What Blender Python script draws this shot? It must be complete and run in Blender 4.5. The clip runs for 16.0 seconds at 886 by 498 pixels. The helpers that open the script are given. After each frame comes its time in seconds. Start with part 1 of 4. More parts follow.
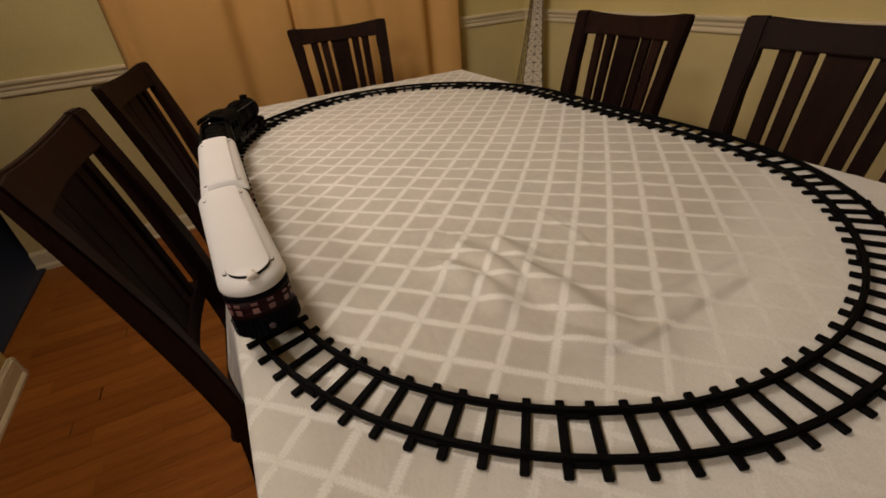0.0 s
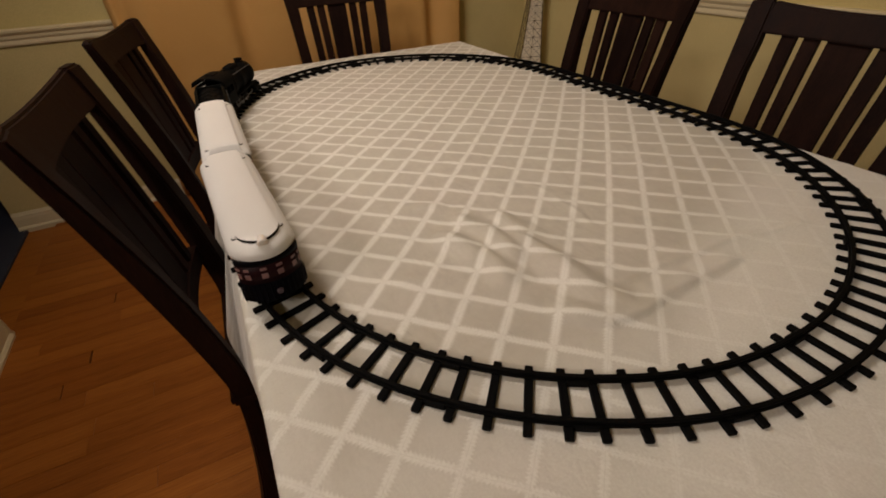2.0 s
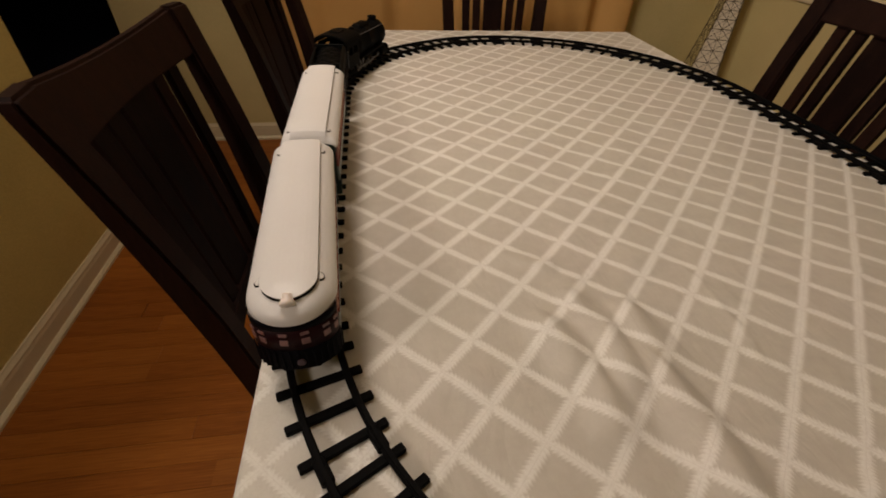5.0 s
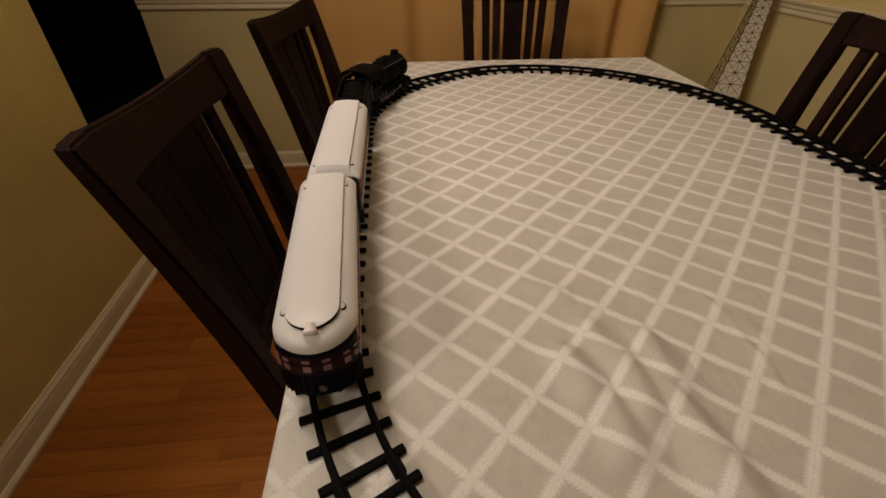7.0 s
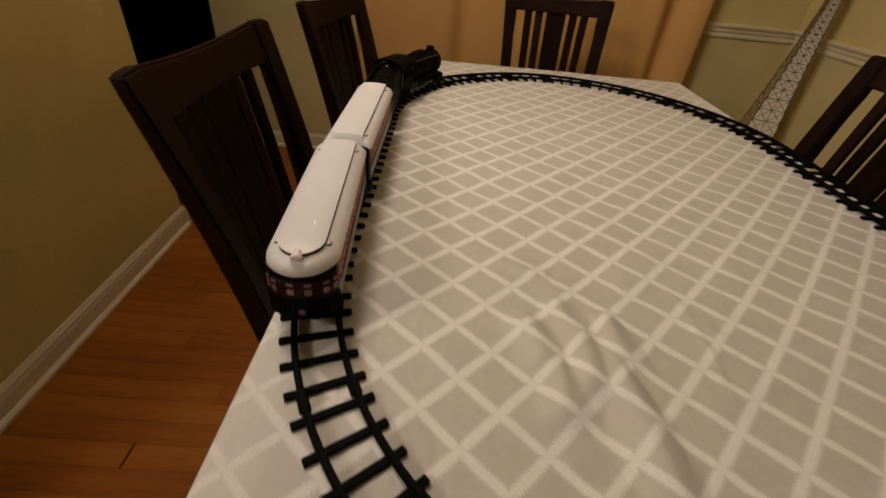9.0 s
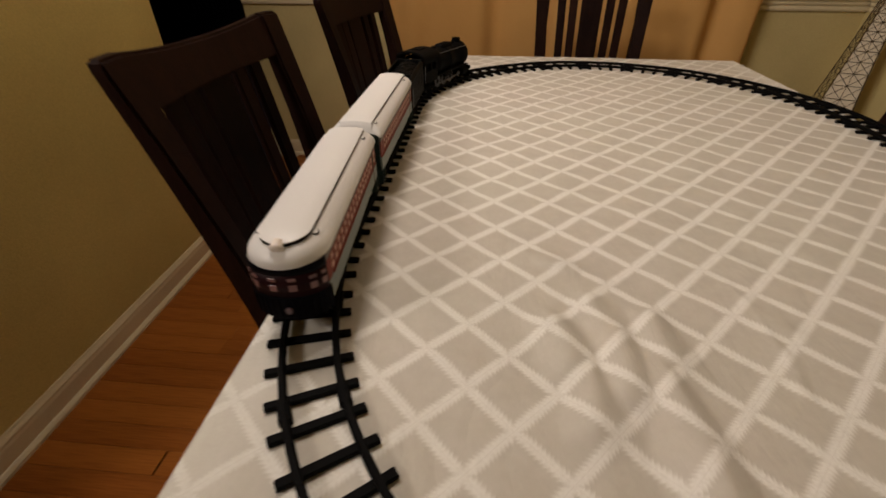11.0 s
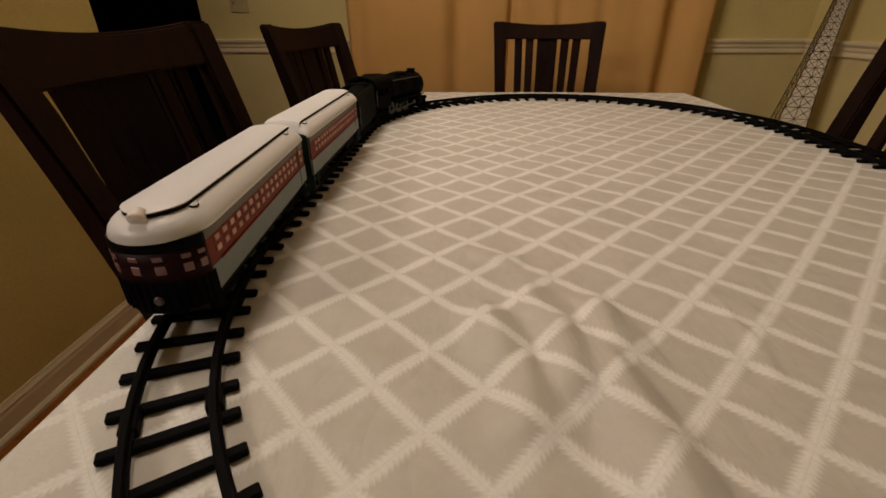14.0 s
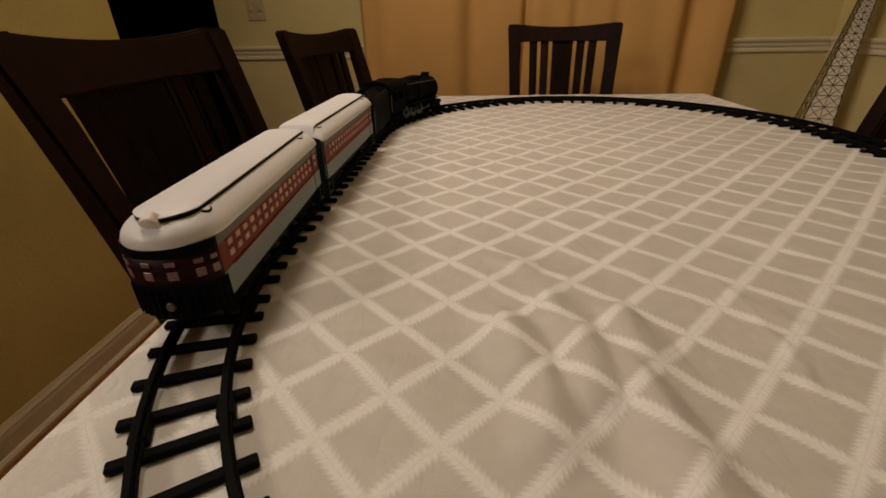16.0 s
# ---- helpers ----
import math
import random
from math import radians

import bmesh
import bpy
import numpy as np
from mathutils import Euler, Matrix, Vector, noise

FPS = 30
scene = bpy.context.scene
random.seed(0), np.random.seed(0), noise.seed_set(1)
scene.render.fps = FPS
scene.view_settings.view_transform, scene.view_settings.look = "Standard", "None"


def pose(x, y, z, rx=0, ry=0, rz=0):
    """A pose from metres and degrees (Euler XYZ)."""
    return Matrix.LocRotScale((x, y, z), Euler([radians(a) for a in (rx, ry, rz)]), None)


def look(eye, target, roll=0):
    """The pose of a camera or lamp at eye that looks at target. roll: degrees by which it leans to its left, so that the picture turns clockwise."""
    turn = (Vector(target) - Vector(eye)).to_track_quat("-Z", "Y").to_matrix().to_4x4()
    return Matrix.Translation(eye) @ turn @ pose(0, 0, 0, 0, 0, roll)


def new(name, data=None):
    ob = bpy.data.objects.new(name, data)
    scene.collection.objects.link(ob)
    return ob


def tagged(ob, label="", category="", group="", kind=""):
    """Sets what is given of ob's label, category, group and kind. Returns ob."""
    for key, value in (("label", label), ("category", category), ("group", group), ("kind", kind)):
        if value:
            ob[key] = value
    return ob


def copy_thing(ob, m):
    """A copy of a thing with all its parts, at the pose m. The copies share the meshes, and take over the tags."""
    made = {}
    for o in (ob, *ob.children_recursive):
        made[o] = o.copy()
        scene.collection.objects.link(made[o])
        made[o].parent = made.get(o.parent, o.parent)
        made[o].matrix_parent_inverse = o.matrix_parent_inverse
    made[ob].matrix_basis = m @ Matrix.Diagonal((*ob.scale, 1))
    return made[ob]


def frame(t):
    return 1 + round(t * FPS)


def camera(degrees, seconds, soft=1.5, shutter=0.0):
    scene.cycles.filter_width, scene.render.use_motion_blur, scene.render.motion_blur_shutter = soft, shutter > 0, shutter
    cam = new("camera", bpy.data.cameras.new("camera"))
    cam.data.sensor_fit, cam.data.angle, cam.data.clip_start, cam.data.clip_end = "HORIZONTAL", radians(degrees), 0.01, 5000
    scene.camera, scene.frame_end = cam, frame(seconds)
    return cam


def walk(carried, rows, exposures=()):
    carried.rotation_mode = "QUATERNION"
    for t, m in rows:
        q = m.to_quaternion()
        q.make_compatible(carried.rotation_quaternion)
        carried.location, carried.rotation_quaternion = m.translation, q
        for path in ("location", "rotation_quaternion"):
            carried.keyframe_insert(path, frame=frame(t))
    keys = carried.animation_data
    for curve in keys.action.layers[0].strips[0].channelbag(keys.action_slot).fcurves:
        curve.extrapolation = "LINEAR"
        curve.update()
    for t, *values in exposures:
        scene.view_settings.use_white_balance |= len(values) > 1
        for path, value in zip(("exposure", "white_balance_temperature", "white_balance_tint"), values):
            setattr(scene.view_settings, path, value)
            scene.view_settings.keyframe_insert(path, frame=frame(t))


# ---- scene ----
cam = camera(90.5, 16.0, 1.65, 0.85)
PATH = [
    (0, (-0.5197, -1.0304, 1.1882), (0.1059, 0.3865, 0.2136), -5.57),
    (0.5, (-0.5120, -1.0235, 1.1902), (0.1245, 0.3730, 0.1934), -5.10),
    (1, (-0.5238, -1.0181, 1.1876), (0.1361, 0.3381, 0.1512), -4.21),
    (1.5, (-0.5349, -1.0231, 1.1904), (0.1193, 0.3255, 0.1405), -3.93),
    (2, (-0.5494, -1.0287, 1.1902), (0.0943, 0.3165, 0.1296), -2.78),
    (2.5, (-0.5604, -0.9976, 1.1966), (0.0357, 0.3522, 0.1142), -1.42),
    (3, (-0.5076, -0.9796, 1.2268), (-0.0207, 0.4377, 0.1766), 1.24),
    (3.5, (-0.4573, -0.9635, 1.2056), (-0.0062, 0.4515, 0.1362), 1.05),
    (4, (-0.4454, -0.8450, 1.1832), (-0.0683, 0.4868, -0.0139), 1.53),
    (4.2, (-0.4600, -0.8030, 1.1764), (-0.1145, 0.5485, -0.0081), 2.58),
    (6.3, (-0.4672, -0.8189, 1.1951), (-0.3102, 0.6217, 0.0777), 0.51),
    (6.5, (-0.4660, -0.8147, 1.1971), (-0.3068, 0.6359, 0.0928), 0.42),
    (7, (-0.4591, -0.8183, 1.2007), (-0.3013, 0.6495, 0.1191), 0.39),
    (7.5, (-0.4646, -0.8229, 1.1969), (-0.3060, 0.6544, 0.1285), 0.35),
    (8, (-0.4612, -0.8299, 1.1996), (-0.3036, 0.6541, 0.1406), 0.32),
    (8.5, (-0.4466, -0.8310, 1.1855), (-0.2821, 0.6519, 0.1259), 0.46),
    (9, (-0.4082, -0.9020, 1.1904), (-0.3492, 0.5876, 0.1291), 5.95),
    (9.2, (-0.3988, -0.9141, 1.1971), (-0.4068, 0.5804, 0.1411), 3.81),
    (11.3, (-0.3391, -0.8137, 1.0989), (-0.4827, 0.6872, 0.0618), 0.52),
    (11.5, (-0.3107, -0.7892, 1.0737), (-0.4774, 0.7366, 0.0772), 1.56),
    (12, (-0.2797, -0.7989, 1.0206), (-0.3814, 0.7371, 0.0311), 3.05),
    (12.5, (-0.2834, -0.8009, 1.0166), (-0.3469, 0.7860, 0.1076), 1.82),
    (13, (-0.2872, -0.8306, 1.0248), (-0.3520, 0.7665, 0.1338), 0.57),
    (13.5, (-0.2843, -0.8372, 1.0289), (-0.3503, 0.7763, 0.1681), -0.13),
    (14, (-0.2921, -0.8292, 1.0286), (-0.3601, 0.7894, 0.1774), -0.12),
    (14.5, (-0.2953, -0.8237, 1.0266), (-0.3683, 0.7973, 0.1805), -0.31),
    (15, (-0.2951, -0.8192, 1.0236), (-0.3814, 0.8038, 0.1824), -0.56),
    (15.5, (-0.2947, -0.8198, 1.0247), (-0.4026, 0.8041, 0.1879), -0.79),
    (16, (-0.2940, -0.8184, 1.0233), (-0.4219, 0.8050, 0.1884), -1.18),
]
EXPOSURES = [(0.0, 0.12, 6280, 9), (3.0, 0.10, 6330, 9), (4.2, 0.08, 6400, 10), (6.3, -0.04, 6480, 10), (9.2, 0.01, 6520, 10),
             (11.3, 0.20, 6180, 9), (11.7, 0.18, 6180, 9), (12.1, 0.07, 6420, 9), (13.0, 0.0, 6550, 10), (16.0, -0.02, 6550, 10)]
walk(cam, [(t, look(eye, target, roll)) for t, eye, target, roll in PATH], EXPOSURES)
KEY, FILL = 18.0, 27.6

# ---- light ----
world = bpy.data.worlds.new("world")
scene.world = world
world.use_nodes = True
bg = world.node_tree.nodes["Background"]
bg.inputs[0].default_value = (0.02, 0.03, 0.06, 1)
bg.inputs[1].default_value = 0.02


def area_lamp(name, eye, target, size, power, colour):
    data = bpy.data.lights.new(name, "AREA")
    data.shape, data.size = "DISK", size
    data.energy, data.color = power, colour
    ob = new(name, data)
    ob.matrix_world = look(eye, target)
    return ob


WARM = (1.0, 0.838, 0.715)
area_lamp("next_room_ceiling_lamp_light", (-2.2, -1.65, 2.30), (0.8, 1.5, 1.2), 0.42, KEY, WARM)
# added fill without a known fixture; faces east to keep the west wall dim
area_lamp("dining_overhead_fill_light", (-0.90, 0.10, 2.38), (1.2, 1.1, 1.12), 0.7, FILL, WARM)


# ---- materials ----
def material(name, colour, rough=0.5, metal=0.0, spec=0.5):
    m = bpy.data.materials.new(name)
    m.use_nodes = True
    b = m.node_tree.nodes["Principled BSDF"]
    b.inputs["Base Color"].default_value = (*colour, 1)
    b.inputs["Roughness"].default_value = rough
    b.inputs["Metallic"].default_value = metal
    b.inputs["Specular IOR Level"].default_value = spec
    return m


def node(m, kind, **values):
    n = m.node_tree.nodes.new(kind)
    for key, value in values.items():
        n.inputs[key].default_value = value
    return n


def wire(m, a, b):
    m.node_tree.links.new(a, b)


def bsdf(m):
    return m.node_tree.nodes["Principled BSDF"]


def worn(m, colour, other, scale=6.0, fine=90.0, bump=0.08, stretch=(1, 1, 1), per_object=0.0, rough=None):
    """Two-scale variation of colour, roughness and relief in object space."""
    co = node(m, "ShaderNodeTexCoord")
    mp = node(m, "ShaderNodeMapping")
    mp.inputs["Scale"].default_value = stretch
    wire(m, co.outputs["Object"], mp.inputs[0])
    big = node(m, "ShaderNodeTexNoise", Scale=scale, Detail=4.0)
    small = node(m, "ShaderNodeTexNoise", Scale=fine, Detail=3.0)
    wire(m, mp.outputs[0], big.inputs["Vector"])
    wire(m, mp.outputs[0], small.inputs["Vector"])
    add = node(m, "ShaderNodeMath")
    add.operation = "MULTIPLY_ADD"
    add.inputs[1].default_value = 0.5
    wire(m, small.outputs["Fac"], add.inputs[0])
    half = node(m, "ShaderNodeMath")
    half.operation = "MULTIPLY"
    half.inputs[1].default_value = 0.5
    wire(m, big.outputs["Fac"], half.inputs[0])
    wire(m, half.outputs[0], add.inputs[2])
    last = add.outputs[0]
    if per_object:
        info = node(m, "ShaderNodeObjectInfo")
        more = node(m, "ShaderNodeMath")
        more.operation = "MULTIPLY_ADD"
        more.inputs[1].default_value = per_object
        wire(m, info.outputs["Random"], more.inputs[0])
        off = node(m, "ShaderNodeMath")
        off.operation = "SUBTRACT"
        off.inputs[1].default_value = per_object / 2
        wire(m, last, off.inputs[0])
        wire(m, off.outputs[0], more.inputs[2])
        last = more.outputs[0]
    ramp = node(m, "ShaderNodeValToRGB")
    ramp.color_ramp.elements[0].position, ramp.color_ramp.elements[0].color = 0.3, (*colour, 1)
    ramp.color_ramp.elements[1].position, ramp.color_ramp.elements[1].color = 0.7, (*other, 1)
    wire(m, last, ramp.inputs[0])
    wire(m, ramp.outputs[0], bsdf(m).inputs["Base Color"])
    if bump:
        bm = node(m, "ShaderNodeBump", Strength=bump, Distance=0.002)
        wire(m, small.outputs["Fac"], bm.inputs["Height"])
        wire(m, bm.outputs[0], bsdf(m).inputs["Normal"])
    if rough:
        rg = node(m, "ShaderNodeMapRange")
        rg.inputs["To Min"].default_value, rg.inputs["To Max"].default_value = rough
        wire(m, big.outputs["Fac"], rg.inputs["Value"])
        wire(m, rg.outputs[0], bsdf(m).inputs["Roughness"])
    return m


# the west wall's copy of the paint, yellowed to stand for dim bounce light
WALL = worn(material("wall_paint", (0.6, 0.48, 0.22), 0.75), (0.46, 0.366, 0.116), (0.66, 0.533, 0.178), 2.5, 240, 0.45)


def lit_below(m, height, lower):
    """The same wall, with paler light below the chair rail put into its colour."""
    ramp = [n for n in m.node_tree.nodes if n.type == "VALTORGB"][0]
    geo = node(m, "ShaderNodeNewGeometry")
    sep = node(m, "ShaderNodeSeparateXYZ")
    wire(m, geo.outputs["Position"], sep.inputs[0])
    above = node(m, "ShaderNodeMath")
    above.operation = "GREATER_THAN"
    above.inputs[1].default_value = height
    wire(m, sep.outputs[2], above.inputs[0])
    tint = node(m, "ShaderNodeMix")
    tint.data_type, tint.blend_type = "RGBA", "MULTIPLY"
    tint.inputs["Factor"].default_value = 1.0
    tint.inputs["B"].default_value = (*lower, 1)
    wire(m, ramp.outputs[0], tint.inputs["A"])
    pick = node(m, "ShaderNodeMix")
    pick.data_type = "RGBA"
    wire(m, above.outputs[0], pick.inputs["Factor"])
    wire(m, tint.outputs["Result"], pick.inputs["A"])
    wire(m, ramp.outputs[0], pick.inputs["B"])
    wire(m, pick.outputs["Result"], bsdf(m).inputs["Base Color"])
    return m


# north and east copy: lamp light on the lower wall is in the colour
WALL_LIT_BELOW = lit_below(worn(material("wall_paint_lit_below", (0.6, 0.5, 0.3), 0.75), (0.46, 0.375, 0.152), (0.66, 0.545, 0.230), 2.5, 240, 0.45), 0.897, (1.02, 1.03, 1.14))
PANE2 = worn(material("dim_pane_paint", (0.3, 0.12, 0.11), 0.35), (0.14, 0.064, 0.064), (0.27, 0.140, 0.130), 120, 500, 0.0, (1, 1, 1), 0.5)
LINING = worn(material("white_paper_lining", (0.7, 0.66, 0.58), 0.8), (0.72, 0.64, 0.49), (0.80, 0.72, 0.57), 10, 200, 0.05)
CEILING = worn(material("ceiling_paint", (0.75, 0.72, 0.65), 0.9), (0.72, 0.69, 0.62), (0.78, 0.75, 0.68), 2, 200, 0.1)
TRIM = worn(material("trim_paint", (0.7, 0.62, 0.44), 0.4), (0.66, 0.57, 0.36), (0.72, 0.63, 0.42), 4, 120, 0.04)
PLANK = worn(material("oak_plank", (0.25, 0.09, 0.03), 0.4, 0, 0.14), (0.205, 0.060, 0.009), (0.355, 0.124, 0.019), 7, 55, 0.05, (0.22, 4, 1), 0.22, (0.32, 0.48))
CURTAIN = worn(material("curtain_cloth", (0.55, 0.35, 0.16), 0.85), (0.51, 0.282, 0.082), (0.59, 0.338, 0.106), 5, 420, 0.15)
WOOD = worn(material("espresso_wood", (0.03, 0.016, 0.011), 0.5, 0, 0.06), (0.0058, 0.0024, 0.0021), (0.0210, 0.0088, 0.0058), 7, 60, 0.06, (6, 6, 0.8), 0.30, (0.45, 0.62))
TRACK = worn(material("black_track_plastic", (0.004, 0.004, 0.004), 0.66, 0, 0.06), (0.0022, 0.0021, 0.0023), (0.0046, 0.0044, 0.0042), 20, 400, 0.05)
ROOF = worn(material("white_roof_plastic", (0.82, 0.80, 0.78), 0.42), (0.735, 0.725, 0.705), (0.78, 0.77, 0.748), 9, 500, 0.03)
GROOVE = material("black_groove_paint", (0.007, 0.005, 0.004), 0.7, 0, 0.05)
RED = worn(material("brick_red_paint", (0.27, 0.045, 0.025), 0.5, 0, 0.14), (0.175, 0.027, 0.015), (0.245, 0.040, 0.022), 30, 500, 0.03)
PANE = worn(material("window_pane_paint", (0.75, 0.42, 0.33), 0.4, 0, 0.2), (0.52, 0.29, 0.23), (0.68, 0.40, 0.32), 120, 500, 0.0, (1, 1, 1), 0.5)
GREY = worn(material("grey_green_paint", (0.19, 0.23, 0.22), 0.45), (0.16, 0.20, 0.195), (0.22, 0.26, 0.25), 25, 500, 0.03)
TAUPE = worn(material("taupe_paint", (0.13, 0.105, 0.08), 0.5), (0.11, 0.09, 0.07), (0.15, 0.12, 0.095), 25, 500, 0.03)
GREEN = worn(material("dark_green_plastic", (0.018, 0.06, 0.055), 0.42), (0.008, 0.022, 0.021), (0.013, 0.034, 0.031), 25, 500, 0.03)
MAROON = worn(material("maroon_paint", (0.06, 0.012, 0.014), 0.5, 0, 0.10), (0.014, 0.0036, 0.0052), (0.026, 0.0064, 0.0078), 25, 500, 0.03)
BLACK = worn(material("black_engine_plastic", (0.008, 0.008, 0.008), 0.58, 0, 0.04), (0.0022, 0.0022, 0.0022), (0.0045, 0.0045, 0.0044), 25, 500, 0.05)
TENDER = worn(material("dark_green_black_plastic", (0.012, 0.015, 0.014), 0.58, 0, 0.06), (0.0022, 0.0028, 0.0026), (0.0042, 0.0050, 0.0046), 25, 500, 0.05)
NAVY = worn(material("navy_plastic", (0.010, 0.011, 0.018), 0.55, 0, 0.05), (0.0022, 0.0021, 0.0036), (0.0046, 0.0043, 0.0070), 25, 500, 0.03)
SILVER = material("silver_rod_paint", (0.13, 0.13, 0.135), 0.45, 0.5)
TAIL = material("dim_tail_lens", (0.10, 0.065, 0.075), 0.4)
WIRE = worn(material("bronze_wire", (0.05, 0.032, 0.016), 0.45, 0.5), (0.07, 0.048, 0.024), (0.13, 0.09, 0.045), 12, 200, 0.1)
# near-black navy stands in for the hall's lack of light
HALL = worn(material("hall_painted_darkness", (0.03, 0.033, 0.05), 0.8), (0.022, 0.025, 0.042), (0.032, 0.036, 0.056), 3, 120, 0.1)
PLATE = material("ivory_plate_plastic", (0.44, 0.35, 0.18), 0.35)
CLEAR = material("frosted_knob_plastic", (0.85, 0.78, 0.72), 0.3)
bsdf(CLEAR).inputs["Subsurface Weight"].default_value = 0.3
bsdf(CLEAR).inputs["Subsurface Radius"].default_value = (0.01, 0.008, 0.006)


def cloth_material():
    """White damask: a diamond lattice of matt feathered bands on a smoother, slightly darker ground."""
    m = material("damask_cloth", (0.7, 0.66, 0.6), 0.7)
    geo = node(m, "ShaderNodeNewGeometry")
    sep = node(m, "ShaderNodeSeparateXYZ")
    wire(m, geo.outputs["Position"], sep.inputs[0])

    def calc(op, a, b=None, c=None):
        n = node(m, "ShaderNodeMath")
        n.operation = op
        for k, v in enumerate((a, b, c)):
            if v is None:
                continue
            if isinstance(v, (int, float)):
                n.inputs[k].default_value = v
            else:
                wire(m, v, n.inputs[k])
        return n.outputs[0]

    wob = node(m, "ShaderNodeTexNoise", Scale=9.0, Detail=2.0)
    wire(m, geo.outputs["Position"], wob.inputs["Vector"])
    shift = calc("MULTIPLY", calc("SUBTRACT", wob.outputs["Fac"], 0.5), 0.006)
    px = calc("ADD", sep.outputs[0], shift)
    py = calc("ADD", sep.outputs[1], shift)

    def across(c):
        """Lattice coordinate of a cloth that lies slightly skewed: c0 + c1 y + c2 y2 + c3 x + c4 xy + c5 x2."""
        inner_y = calc("MULTIPLY_ADD", py, c[2], c[1])
        inner_x = calc("ADD", calc("MULTIPLY_ADD", px, c[5], c[3]), calc("MULTIPLY", py, c[4]))
        return calc("ADD", calc("MULTIPLY_ADD", py, inner_y, c[0]), calc("MULTIPLY", px, inner_x))

    u, v = across(LATTICE[0]), across(LATTICE[1])
    leafy = node(m, "ShaderNodeTexNoise", Scale=75.0, Detail=2.0)
    wire(m, geo.outputs["Position"], leafy.inputs["Vector"])
    masks = []
    for a, b in ((u, v), (v, u)):
        away = calc("ABSOLUTE", calc("SUBTRACT", calc("FRACT", calc("ADD", a, 0.5)), 0.5))
        # feathered edge: leaf-like teeth along the band
        uneven = calc("MULTIPLY", calc("SUBTRACT", leafy.outputs["Fac"], 0.5), 1.1)
        teeth = calc("FRACT", calc("ADD", calc("MULTIPLY_ADD", b, 13.0, uneven), calc("MULTIPLY", away, 9.0)))
        to_crossing = calc("ABSOLUTE", calc("SUBTRACT", calc("FRACT", calc("ADD", b, 0.5)), 0.5))
        waist = calc("MINIMUM", 1.0, calc("MULTIPLY_ADD", to_crossing, 4.0, 0.50))
        width = calc("MULTIPLY", waist, calc("MULTIPLY_ADD", teeth, 0.048, 0.064))
        seam = calc("GREATER_THAN", away, 0.006)
        soft = node(m, "ShaderNodeMapRange")
        soft.interpolation_type = "SMOOTHSTEP"
        wire(m, calc("SUBTRACT", width, away), soft.inputs["Value"])
        soft.inputs["From Min"].default_value, soft.inputs["From Max"].default_value = -0.052, 0.050
        masks.append(calc("MULTIPLY", soft.outputs[0], calc("MULTIPLY_ADD", seam, 0.25, 0.75)))
    hem = node(m, "ShaderNodeMapRange")
    hem.interpolation_type = "SMOOTHSTEP"
    hem.inputs["From Min"].default_value, hem.inputs["From Max"].default_value = -0.95, -0.79
    hem.inputs["To Min"].default_value, hem.inputs["To Max"].default_value = 0.25, 1.0
    wire(m, calc("SUBTRACT", py, calc("MULTIPLY_ADD", px, 0.45, 0.135)), hem.inputs["Value"])
    end = node(m, "ShaderNodeMapRange")
    end.interpolation_type = "SMOOTHSTEP"
    end.inputs["From Min"].default_value, end.inputs["From Max"].default_value = 0.70, 0.86
    end.inputs["To Max"].default_value = 0.70
    wire(m, calc("MULTIPLY", py, -1.0), end.inputs["Value"])
    woven = calc("MAXIMUM", masks[0], masks[1])
    # towards the hem the plain ground is as pale as the bands
    pale = calc("MAXIMUM", end.outputs[0], calc("SUBTRACT", 1.0, calc("DIVIDE", calc("SUBTRACT", hem.outputs[0], 0.25), 0.75)))
    border = node(m, "ShaderNodeMapRange")
    border.interpolation_type = "SMOOTHSTEP"
    border.inputs["From Min"].default_value, border.inputs["From Max"].default_value = 0.52, 0.585
    border.inputs["To Max"].default_value = 0.45
    wire(m, calc("ABSOLUTE", px), border.inputs["Value"])
    band = calc("MAXIMUM", woven, calc("MAXIMUM", border.outputs[0], calc("MULTIPLY", pale, 0.80)))
    # thick pile threads break up the woven bands
    pile = node(m, "ShaderNodeTexNoise", Scale=330.0, Detail=3.0)
    wire(m, geo.outputs["Position"], pile.inputs["Vector"])
    band = calc("MULTIPLY", band, calc("MULTIPLY_ADD", pile.outputs["Fac"], 0.9, 0.50))
    stain = node(m, "ShaderNodeTexNoise", Scale=11.0, Detail=6.0)
    wire(m, geo.outputs["Position"], stain.inputs["Vector"])
    # wide plain hem all round the lattice field, with a few blotchy motifs
    ground = node(m, "ShaderNodeMix")
    ground.data_type = "RGBA"
    ground.inputs["A"].default_value, ground.inputs["B"].default_value = (0.519, 0.488, 0.415, 1), (0.595, 0.565, 0.491, 1)
    mix = node(m, "ShaderNodeMix")
    mix.data_type = "RGBA"
    mix.inputs["B"].default_value = (0.828, 0.816, 0.760, 1)
    # slubs of the ground weave and a faint uneven yellowing of the linen
    slub = node(m, "ShaderNodeTexNoise", Scale=58.0, Detail=5.0, Roughness=0.7)
    wire(m, geo.outputs["Position"], slub.inputs["Vector"])
    wire(m, calc("MULTIPLY_ADD", calc("SUBTRACT", slub.outputs["Fac"], 0.5), 1.5, stain.outputs["Fac"]), ground.inputs["Factor"])
    ageing = node(m, "ShaderNodeTexNoise", Scale=4.5, Detail=3.0)
    wire(m, geo.outputs["Position"], ageing.inputs["Vector"])
    tint = node(m, "ShaderNodeMix")
    tint.data_type = "RGBA"
    tint.inputs["A"].default_value, tint.inputs["B"].default_value = (1.018, 0.995, 0.997, 1), (1.000, 1.000, 0.982, 1)
